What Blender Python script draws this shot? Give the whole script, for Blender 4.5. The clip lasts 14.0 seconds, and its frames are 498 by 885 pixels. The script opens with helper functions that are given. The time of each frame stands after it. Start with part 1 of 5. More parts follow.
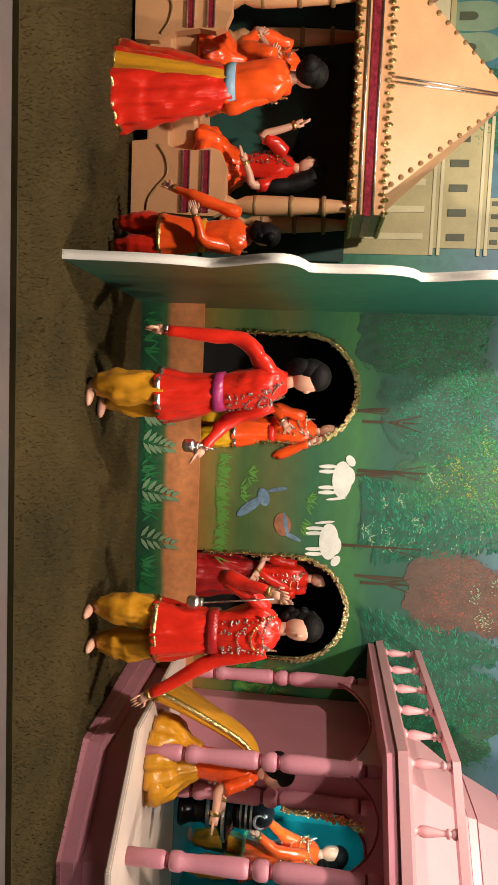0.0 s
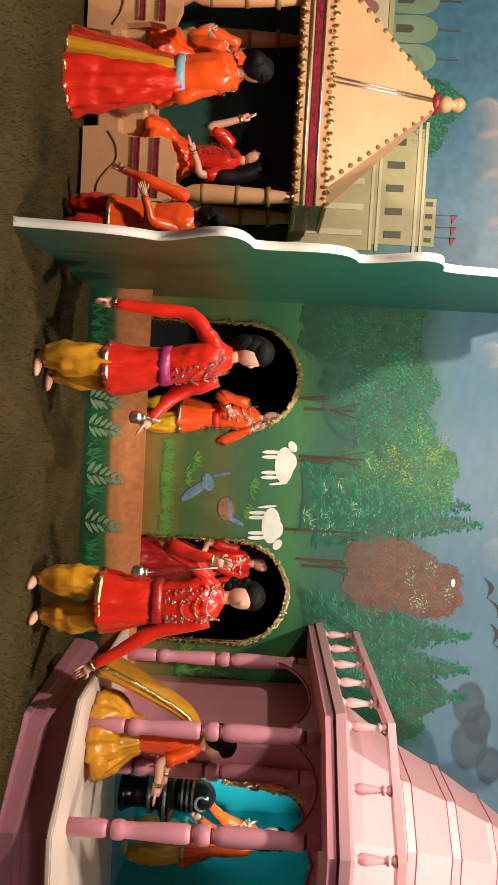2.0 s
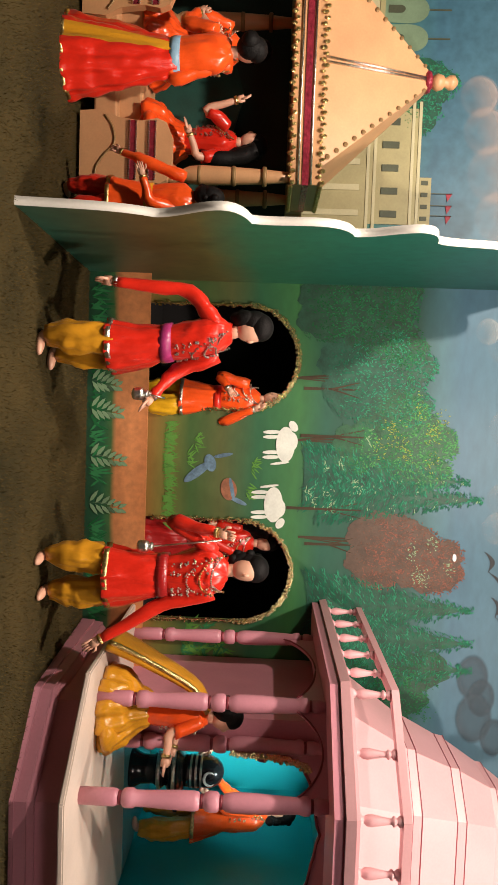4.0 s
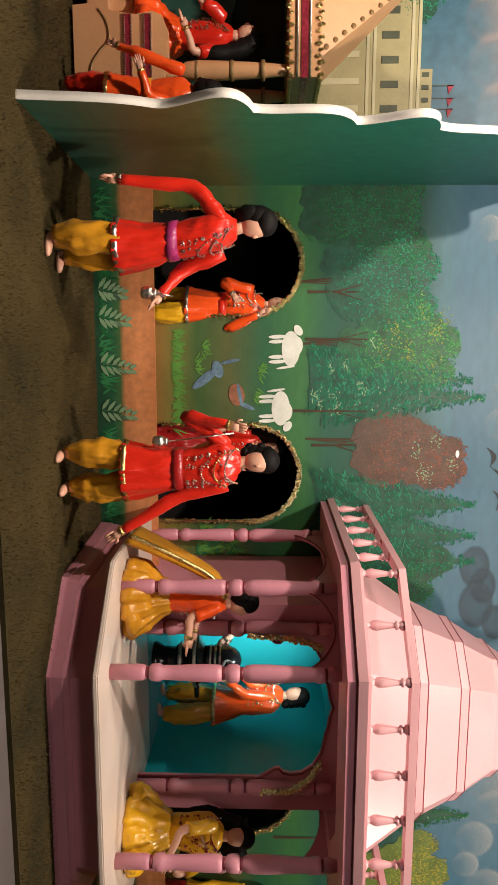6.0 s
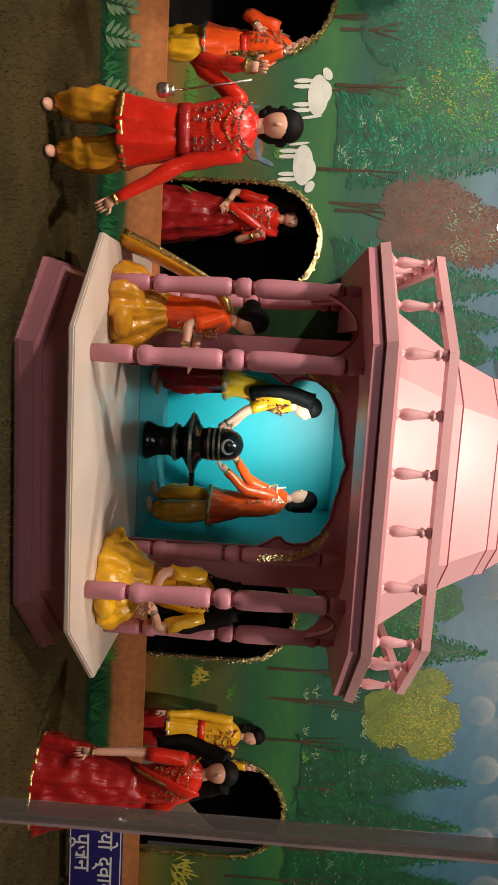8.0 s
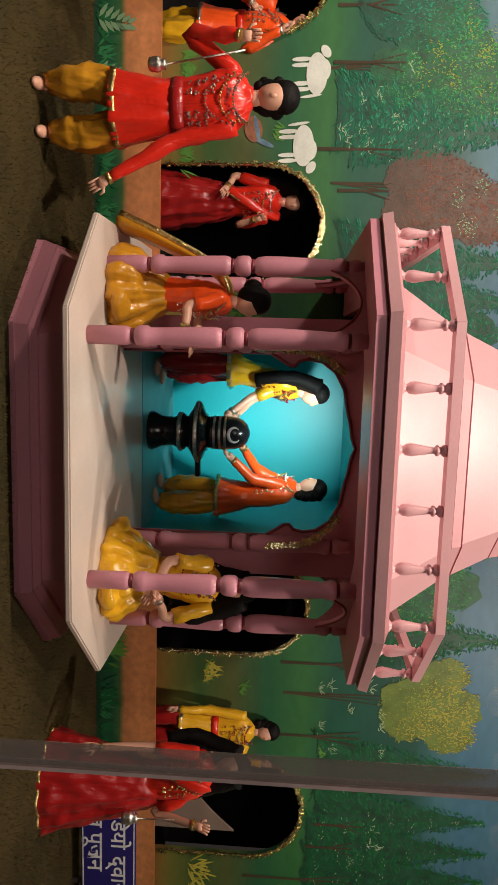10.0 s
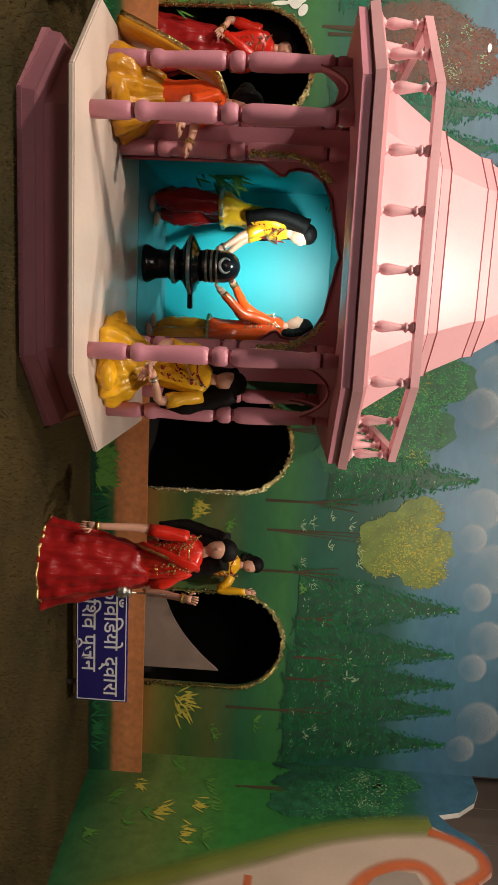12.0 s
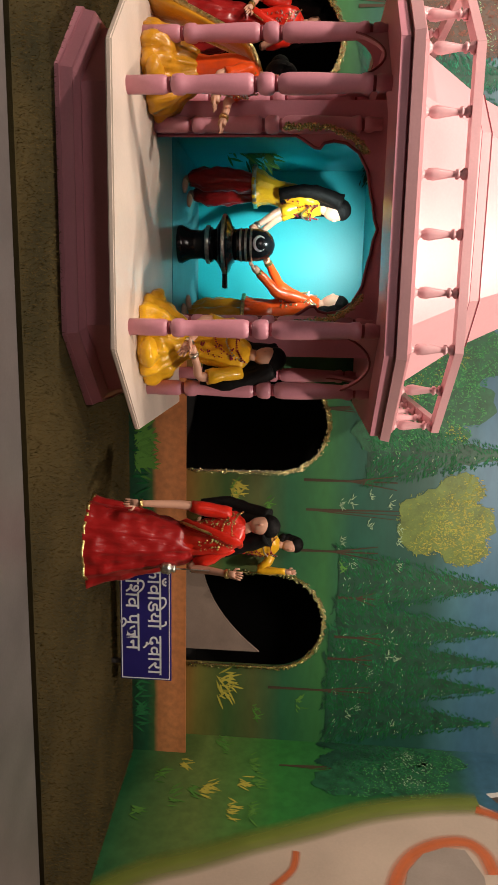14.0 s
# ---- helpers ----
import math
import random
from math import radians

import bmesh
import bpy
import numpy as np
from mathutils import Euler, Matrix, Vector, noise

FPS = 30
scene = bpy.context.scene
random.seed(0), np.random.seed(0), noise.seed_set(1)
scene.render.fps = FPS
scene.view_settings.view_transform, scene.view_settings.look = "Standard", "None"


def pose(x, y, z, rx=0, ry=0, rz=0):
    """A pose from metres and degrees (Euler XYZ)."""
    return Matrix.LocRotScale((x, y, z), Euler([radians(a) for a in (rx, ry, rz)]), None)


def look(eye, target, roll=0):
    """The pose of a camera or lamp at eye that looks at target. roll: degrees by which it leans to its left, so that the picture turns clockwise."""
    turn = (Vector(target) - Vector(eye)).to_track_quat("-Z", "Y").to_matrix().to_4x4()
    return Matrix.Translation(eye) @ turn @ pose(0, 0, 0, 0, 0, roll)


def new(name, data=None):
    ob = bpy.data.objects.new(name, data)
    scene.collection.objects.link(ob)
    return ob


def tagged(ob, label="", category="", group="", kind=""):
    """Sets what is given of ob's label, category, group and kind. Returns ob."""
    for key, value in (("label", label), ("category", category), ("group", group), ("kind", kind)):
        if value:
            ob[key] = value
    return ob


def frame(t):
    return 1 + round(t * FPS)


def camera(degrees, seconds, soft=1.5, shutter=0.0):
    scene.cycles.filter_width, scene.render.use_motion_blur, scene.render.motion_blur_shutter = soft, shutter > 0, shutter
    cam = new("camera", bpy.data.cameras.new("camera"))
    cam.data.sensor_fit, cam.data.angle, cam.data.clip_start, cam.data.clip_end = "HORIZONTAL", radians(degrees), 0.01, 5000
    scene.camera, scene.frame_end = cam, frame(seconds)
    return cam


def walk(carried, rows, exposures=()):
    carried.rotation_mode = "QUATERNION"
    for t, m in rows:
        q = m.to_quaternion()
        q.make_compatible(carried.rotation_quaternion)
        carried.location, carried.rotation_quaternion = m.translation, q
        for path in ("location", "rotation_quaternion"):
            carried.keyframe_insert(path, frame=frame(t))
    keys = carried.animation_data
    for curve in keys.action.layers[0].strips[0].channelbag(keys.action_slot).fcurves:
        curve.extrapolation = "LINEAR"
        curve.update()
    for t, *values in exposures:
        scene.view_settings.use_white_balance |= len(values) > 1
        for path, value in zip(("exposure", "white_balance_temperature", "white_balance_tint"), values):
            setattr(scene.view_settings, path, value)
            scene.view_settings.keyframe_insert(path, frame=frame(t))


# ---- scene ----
# A walk along a glazed diorama of mechanical dolls; the phone is held on its side, so the rows roll by about 90 degrees.
cam = camera(39.8, 14.0)
PATH = [
    (0, (0.455, -0.771, 1.045), (0.631, 1.211, 0.837), 92.8),
    (0.5, (0.475, -0.819, 1.04), (0.507, 1.171, 0.842), 93.0),
    (1, (0.494, -0.843, 1.027), (0.49, 1.155, 0.958), 93.7),
    (1.5, (0.595, -0.863, 1.045), (0.71, 1.134, 1.046), 93.0),
    (2, (0.652, -0.881, 1.054), (0.763, 1.115, 1.008), 93.2),
    (4.5, (0.759, -0.954, 1.067), (0.882, 1.042, 1.029), 91.7),
    (5, (0.781, -0.99, 1.082), (0.924, 1.005, 1.116), 91.9),
    (5.5, (0.846, -1.05, 1.084), (1.112, 0.932, 1.147), 91.6),
    (6, (0.916, -1.058, 1.032), (1.229, 0.917, 0.981), 90.4),
    (6.5, (1.258, -0.923, 0.993), (1.862, 0.973, 0.789), 90.1),
    (7, (1.773, -0.748, 1.003), (2.541, 1.096, 0.893), 91.9),
    (7.5, (2.142, -0.793, 1.05), (2.609, 1.152, 1.016), 93.4),
    (7.7, (2.336, -0.803, 1.053), (2.641, 1.172, 0.987), 93.9),
    (10, (2.481, -0.727, 1.102), (2.765, 1.25, 0.985), 92.1),
    (10.5, (2.583, -0.744, 1.081), (2.931, 1.214, 0.869), 90.6),
    (11, (2.953, -0.948, 1.081), (3.145, 1.037, 0.927), 94.4),
    (11.5, (3.182, -1.046, 1.128), (3.416, 0.938, 1.037), 94.2),
    (12, (3.282, -1.053, 1.131), (3.628, 0.915, 1.059), 93.1),
    (12.5, (3.318, -1.062, 1.124), (3.702, 0.899, 1.046), 92.7),
    (13, (3.349, -1.078, 1.125), (3.737, 0.882, 1.046), 92.1),
    (13.5, (3.365, -1.078, 1.123), (3.765, 0.879, 1.018), 92.1),
    (14, (3.374, -1.071, 1.068), (3.739, 0.89, 0.919), 91.9),
]
EXPOSURES = [(0.0, 0.26), (2.0, 0.28), (4.5, 0.2), (5.5, 0.08), (6.5, 0.1), (7.5, -0.07), (10.0, -0.16), (11.0, -0.08), (12.5, 0.06), (14.0, 0.2)]
walk(cam, [(t, look(eye, target, roll)) for t, eye, target, roll in PATH], EXPOSURES)

# ---------------------------------------------------------------- light
world = bpy.data.worlds.new("world")
scene.world = world
world.use_nodes = True
world.node_tree.nodes["Background"].inputs[0].default_value = (0.9, 0.75, 0.65, 1)
world.node_tree.nodes["Background"].inputs[1].default_value = 0.03


def lamp(name, eye, target, watts, colour, size=0.12, spread=170):
    data = bpy.data.lights.new(name, "AREA")
    data.shape, data.size, data.energy, data.color = "DISK", size, watts, colour
    data.spread = radians(spread)
    ob = new(name, data)
    ob.matrix_world = look(eye, target)
    return ob


WARM = (1.0, 0.85, 0.72)
lamp("ceiling_lamp_throne", (-0.7, 0.9, 3.05), (-0.9, 2.7, 0.6), 80, WARM)
lamp("ceiling_lamp_dolls", (1.2, 0.9, 3.05), (1.1, 2.7, 0.6), 64, WARM)
lamp("ceiling_lamp_pavilion", (3.0, 0.95, 3.1), (2.95, 2.3, 1.0), 33, WARM)
lamp("ceiling_lamp_end", (4.8, 1.3, 3.05), (4.9, 2.9, 0.8), 42, WARM)
lamp("shrine_lamp", (2.952, 2.56, 1.40), (2.98, 3.80, 0.83), 4.6, (0.82, 1.0, 0.96), 0.08, 66)
# unseen broad fill from behind the camera, added to lift the dark parts
lamp("hall_lamp", (2.2, -2.2, 3.35), (2.4, 1.5, 0.5), 46, (1.0, 0.88, 0.78), 1.6)

# ---------------------------------------------------------------- materials
def material(name, colour, rough=0.5, metal=0.0, scale=8.0, vary=0.25, bump=0.1, fine=90.0, sheen=0.0, per=None, spec=0.5, hue=0.0, coat=0.0):
    """Principled paint, cloth or metal with variation at two scales; per: 'object' or 'island' adds a shade for each piece."""
    m = bpy.data.materials.new(name)
    m.use_nodes = True
    nt = m.node_tree
    b = nt.nodes["Principled BSDF"]
    co = nt.nodes.new("ShaderNodeTexCoord")
    big, small = nt.nodes.new("ShaderNodeTexNoise"), nt.nodes.new("ShaderNodeTexNoise")
    big.inputs["Scale"].default_value, small.inputs["Scale"].default_value = scale, fine
    big.inputs["Detail"].default_value = 5
    add = nt.nodes.new("ShaderNodeMath")
    add.operation = "MULTIPLY_ADD"
    for n in (big, small):
        nt.links.new(co.outputs["Object"], n.inputs["Vector"])
    nt.links.new(small.outputs["Fac"], add.inputs[0])
    add.inputs[1].default_value = 0.35
    nt.links.new(big.outputs["Fac"], add.inputs[2])
    fac = add.outputs[0]
    if per:
        r = nt.nodes.new("ShaderNodeObjectInfo" if per == "object" else "ShaderNodeNewGeometry")
        mix = nt.nodes.new("ShaderNodeMath")
        mix.operation = "MULTIPLY_ADD"
        nt.links.new(r.outputs["Random" if per == "object" else "Random Per Island"], mix.inputs[0])
        mix.inputs[1].default_value = 0.6
        nt.links.new(fac, mix.inputs[2])
        fac = mix.outputs[0]
    ramp = nt.nodes.new("ShaderNodeValToRGB")
    c = Vector(colour)
    low, high = c * (1 - vary), c * (1 + vary)
    if hue:
        low.x *= 1 - hue
        high.x *= 1 + hue
    ramp.color_ramp.elements[0].position, ramp.color_ramp.elements[1].position = (0.4, 0.95) if not per else (0.45, 1.5)
    ramp.color_ramp.elements[0].color, ramp.color_ramp.elements[1].color = (*low, 1), (*[min(v, 0.95) for v in high], 1)
    nt.links.new(fac, ramp.inputs[0])
    nt.links.new(ramp.outputs[0], b.inputs["Base Color"])
    b.inputs["Roughness"].default_value, b.inputs["Metallic"].default_value = rough, metal
    b.inputs["Specular IOR Level"].default_value = spec
    b.inputs["Sheen Weight"].default_value = sheen
    b.inputs["Coat Weight"].default_value = coat
    if bump:
        bp = nt.nodes.new("ShaderNodeBump")
        bp.inputs["Strength"].default_value, bp.inputs["Distance"].default_value = bump, 0.01
        nt.links.new(add.outputs[0], bp.inputs["Height"])
        nt.links.new(bp.outputs[0], b.inputs["Normal"])
    return m



def cloth(name, colour, rough=0.28, vary=0.14, depth=0.006):
    """Satin with long falling folds and a fine weave."""
    m = material(name, colour, rough, scale=7, vary=vary, bump=0.0, fine=60, sheen=0.04, spec=0.5)
    nt = m.node_tree
    b = nt.nodes["Principled BSDF"]
    co, mp = nt.nodes.new("ShaderNodeTexCoord"), nt.nodes.new("ShaderNodeMapping")
    mp.inputs["Scale"].default_value = (1, 1, 0.28)
    nt.links.new(co.outputs["Object"], mp.inputs[0])
    n1, n2 = nt.nodes.new("ShaderNodeTexNoise"), nt.nodes.new("ShaderNodeTexNoise")
    n1.inputs["Scale"].default_value, n2.inputs["Scale"].default_value = 26, 13
    n1.inputs["Distortion"].default_value = 0.8
    nt.links.new(mp.outputs[0], n1.inputs["Vector"])
    nt.links.new(co.outputs["Object"], n2.inputs["Vector"])
    add = nt.nodes.new("ShaderNodeMath")
    add.operation = "MULTIPLY_ADD"
    add.inputs[1].default_value = 0.5
    nt.links.new(n2.outputs["Fac"], add.inputs[0])
    nt.links.new(n1.outputs["Fac"], add.inputs[2])
    bp = nt.nodes.new("ShaderNodeBump")
    bp.inputs["Strength"].default_value, bp.inputs["Distance"].default_value = 0.9, depth
    nt.links.new(add.outputs[0], bp.inputs["Height"])
    nt.links.new(bp.outputs[0], b.inputs["Normal"])
    return m


PINK = material("pink_paint", (0.60, 0.25, 0.31), 0.38, scale=3, vary=0.10, bump=0.05)
PINK_PALE = material("pale_pink_paint", (0.64, 0.35, 0.37), 0.38, scale=3, vary=0.08, bump=0.05)
MAROON = material("maroon_paint", (0.24, 0.035, 0.05), 0.4, vary=0.2)
CREAM = material("cream_paint", (0.62, 0.52, 0.45), 0.4, scale=4, vary=0.10, bump=0.05)
TEAL = material("turquoise_paint", (0.008, 0.40, 0.45), 0.45, scale=2, vary=0.12, bump=0.04)
BLACK_STONE = material("polished_black_stone", (0.012, 0.012, 0.014), 0.18, vary=0.3, bump=0.03)
SILVER = material("silver_trim", (0.7, 0.68, 0.62), 0.3, 1.0, scale=60, vary=0.35, bump=0.6)
GOLD = material("gold_lace", (0.75, 0.53, 0.22), 0.32, 1.0, scale=70, vary=0.45, bump=0.7)
GOLD_PAINT = material("gold_paint", (0.60, 0.32, 0.155), 0.45, 0.0, scale=5, vary=0.12, bump=0.05)
GOLD_DARK = material("dark_gilt", (0.28, 0.17, 0.07), 0.5, 0.3, vary=0.3)
GARNET = material("red_jewel_band", (0.30, 0.03, 0.05), 0.25, 0.3, scale=60, vary=0.5, bump=0.4)
GLITTER = material("gold_tinsel", (0.90, 0.72, 0.40), 0.2, 1.0, scale=60, vary=0.3, bump=0.1, fine=200)
RED = cloth("red_satin", (0.62, 0.020, 0.008))
ORANGE = cloth("orange_satin", (0.82, 0.085, 0.010))
YELLOW = cloth("mustard_satin", (0.60, 0.27, 0.015))
YELLOW_BRIGHT = cloth("yellow_satin", (0.78, 0.42, 0.015))
MAROON_CLOTH = cloth("dark_red_satin", (0.32, 0.010, 0.010))
PURPLE = material("purple_sash", (0.34, 0.03, 0.14), 0.35, scale=20, vary=0.3, bump=0.2)
BLUE_CLOTH = material("pale_blue_sash", (0.22, 0.36, 0.48), 0.45, scale=20, vary=0.2, bump=0.2)
SKIN = material("painted_skin", (0.66, 0.36, 0.25), 0.42, scale=6, vary=0.08, bump=0.03)
HAIR = material("black_fibre_hair", (0.006, 0.005, 0.005), 0.62, spec=0.15, scale=30, vary=0.5, bump=0.5, fine=160)
WHITE_EDGE = material("white_board_edge", (0.72, 0.69, 0.63), 0.5, scale=6, vary=0.1, bump=0.05)
# near-black, so that the colour itself carries the darkness behind the arches
VOID = material("passage_darkness", (0.010, 0.008, 0.008), 0.9, vary=0.3, bump=0.0)
BEIGE = material("beige_inner_board", (0.26, 0.19, 0.15), 0.7, vary=0.15)
LEDGE = material("grey_marble_ledge", (0.12, 0.105, 0.10), 0.35, scale=5, vary=0.18, bump=0.04)
DARK = material("dark_gap_rubber", (0.03, 0.026, 0.024), 0.7, vary=0.3)
SIGN_BLUE = material("navy_sign_enamel", (0.025, 0.02, 0.16), 0.3, vary=0.1, bump=0.02)
SIGN_WHITE = material("white_lettering", (0.8, 0.8, 0.82), 0.4, vary=0.05, bump=0.0)
BROWN_BALL = material("varnished_wood", (0.36, 0.13, 0.05), 0.3, scale=12, vary=0.3)
ROOM = material("dark_hall_paint", (0.05, 0.045, 0.04), 0.9, vary=0.2, bump=0.0)


# ---------------------------------------------------------------- mesh helpers
def part(name, bm, mat, parent=None, label="", smooth=False):
    """Links a bmesh as one mesh object; mat is one material or a list of them."""
    me = bpy.data.meshes.new(name)
    if smooth:
        for f in bm.faces:
            f.smooth = True
    bm.to_mesh(me)
    bm.free()
    for m in mat if isinstance(mat, (list, tuple)) else (mat,):
        me.materials.append(m)
    ob = new(name, me)
    if parent is not None:
        ob.parent = parent
    if label:
        ob["label"] = label
    return ob


def box(x0, x1, y0, y1, z0, z1, bevel=0.0, bm=None):
    own = bmesh.new()
    bmesh.ops.create_cube(own, size=1, matrix=Matrix.Translation(((x0 + x1) / 2, (y0 + y1) / 2, (z0 + z1) / 2)) @ Matrix.Diagonal((x1 - x0, y1 - y0, z1 - z0, 1)))
    if bevel:
        bmesh.ops.bevel(own, geom=own.edges[:], offset=bevel, segments=2, affect="EDGES", profile=0.5)
    if bm is None:
        return own
    merge(bm, own)
    return bm


def merge(bm, other):
    """Adds the faces of another bmesh and frees it."""
    seen = {}
    for v in other.verts:
        seen[v] = bm.verts.new(v.co)
    for f in other.faces:
        try:
            g = bm.faces.new([seen[v] for v in f.verts])
            g.material_index, g.smooth = f.material_index, f.smooth
        except ValueError:
            pass
    other.free()


def lathe(profile, segs=24, at=(0, 0, 0), bm=None, mat=0):
    """Turns (radius, height) pairs round the z axis."""
    bm = bm or bmesh.new()
    rings = []
    for r, z in profile:
        rings.append([bm.verts.new((at[0] + r * math.cos(k * math.tau / segs), at[1] + r * math.sin(k * math.tau / segs), at[2] + z)) for k in range(segs)])
    for a, b in zip(rings, rings[1:]):
        for k in range(segs):
            f = bm.faces.new((a[k], a[(k + 1) % segs], b[(k + 1) % segs], b[k]))
            f.smooth, f.material_index = True, mat
    for ring, flip in ((rings[0], True), (rings[-1], False)):
        f = bm.faces.new(ring[::-1] if flip else ring)
        f.material_index = mat
    return bm


def prism(poly, z0, z1, bm=None, top=None):
    """An upright prism over a plan polygon; top: another polygon for the upper face."""
    bm = bm or bmesh.new()
    a = [bm.verts.new((x, y, z0)) for x, y in poly]
    b = [bm.verts.new((x, y, z1)) for x, y in (top or poly)]
    n = len(poly)
    for k in range(n):
        bm.faces.new((a[k], a[(k + 1) % n], b[(k + 1) % n], b[k]))
    bm.faces.new(a[::-1])
    bm.faces.new(b)
    return bm


def slab_xz(poly, y0, y1, bm=None):
    """A board cut to a polygon of (x, z), between two depths y0 < y1."""
    bm = bm or bmesh.new()
    a = [bm.verts.new((x, y0, z)) for x, z in poly]
    b = [bm.verts.new((x, y1, z)) for x, z in poly]
    n = len(poly)
    for k in range(n):
        bm.faces.new((a[k], b[k], b[(k + 1) % n], a[(k + 1) % n]))
    bm.faces.new(a)
    bm.faces.new(b[::-1])
    bmesh.ops.recalc_face_normals(bm, faces=bm.faces[:])
    return bm


def tube(bm, points, radii, mat=0, segs=10, flat=1.0, slim=1.0):
    """A smooth limb through points; flat squeezes it across its second axis."""
    pts = [Vector(p) for p in points]
    rings = []
    for k, p in enumerate(pts):
        way = (pts[min(k + 1, len(pts) - 1)] - pts[max(k - 1, 0)]).normalized()
        side = way.cross(Vector((0, 1, 0.01))).normalized()
        up = side.cross(way)
        rings.append([bm.verts.new(p + radii[k] * (slim * math.cos(a) * side + flat * math.sin(a) * up)) for a in (j * math.tau / segs for j in range(segs))])
    for a, b in zip(rings, rings[1:]):
        for k in range(segs):
            f = bm.faces.new((a[k], a[(k + 1) % segs], b[(k + 1) % segs], b[k]))
            f.smooth, f.material_index = True, mat
    for ring in (rings[0][::-1], rings[-1]):
        f = bm.faces.new(ring)
        f.material_index = mat
    return bm


def curve_points(points, n):
    """n points along a smooth line through the given ones."""
    pts = [Vector(p) for p in points]
    out = []
    for k in range(n):
        u = k / (n - 1) * (len(pts) - 1)
        i = min(int(u), len(pts) - 2)
        t = u - i
        p0, p1, p2, p3 = pts[max(i - 1, 0)], pts[i], pts[i + 1], pts[min(i + 2, len(pts) - 1)]
        out.append(0.5 * (2 * p1 + (p2 - p0) * t + (2 * p0 - 5 * p1 + 4 * p2 - p3) * t * t + (3 * p1 - p0 - 3 * p2 + p3) * t ** 3))
    return out


def loft(bm, rings, mat=0, segs=36, folds=0, amp=0.0, phase=0.0, turn=0.0, twist=0.0):
    """A body through elliptic rings (x, y, z, rx, ry), with cloth folds that deepen by amp; turn rotates the ellipses."""
    c, s = math.cos(radians(turn)), math.sin(radians(turn))
    made = []
    for k, (x, y, z, rx, ry, *more) in enumerate(rings):
        depth = more[0] if more else amp
        ring = []
        for j in range(segs):
            a = j * math.tau / segs
            w = 1 + depth * (math.sin(folds * a + phase + twist * k) + 0.5 * math.sin((folds * 2 + 1) * a + 2.1 * phase - twist * k)) if folds else 1
            px, py = rx * w * math.cos(a), ry * w * math.sin(a)
            ring.append(bm.verts.new((x + c * px - s * py, y + s * px + c * py, z)))
        made.append(ring)
    for a, b in zip(made, made[1:]):
        for k in range(segs):
            f = bm.faces.new((a[k], a[(k + 1) % segs], b[(k + 1) % segs], b[k]))
            f.smooth, f.material_index = True, mat
    for ring in (made[0][::-1], made[-1]):
        f = bm.faces.new(ring)
        f.smooth, f.material_index = True, mat
    return bm


def denser(rings, n=4):
    """More rings along a body, so that cloth can crease."""
    out = []
    for k, (a, b) in enumerate(zip(rings, rings[1:])):
        before, after = rings[max(k - 1, 0)], rings[min(k + 2, len(rings) - 1)]
        for j in range(n):
            t = j / n
            out.append(tuple(0.5 * (2 * q + (r - p) * t + (2 * p - 5 * q + 4 * r - s) * t * t + (3 * q - p - 3 * r + s) * t ** 3) for p, q, r, s in zip(before, a, b, after)))
    return out + [rings[-1]]


def crease(bm, mats, depth, seed):
    """Pushes cloth in and out in long falling wrinkles."""
    bm.normal_update()
    for v in bm.verts:
        if v.link_faces and v.link_faces[0].material_index in mats:
            p = v.co + Vector((seed * 3.1, 0, 0))
            w = noise.noise(Vector((p.x * 34, p.y * 34, p.z * 9))) + 0.7 * noise.noise(Vector((p.x * 16 + p.z * 14, p.y * 16, p.z * 22)))
            v.co += v.normal * depth * w


def ball(bm, centre, r, mat=0, squash=(1, 1, 1), turn=0.0, segs=16):
    made = bmesh.ops.create_uvsphere(bm, u_segments=segs, v_segments=max(6, segs * 2 // 3), radius=r, matrix=Matrix.Translation(centre) @ pose(0, 0, 0, 0, 0, turn) @ Matrix.Diagonal((*squash, 1)))
    for v in made["verts"]:
        for f in v.link_faces:
            f.smooth, f.material_index = True, mat
    return bm


def thing(name, at=(0, 0, 0), label="", category="", group="", kind=""):
    ob = new(name)
    ob.location = at
    return tagged(ob, label, category, group, kind)


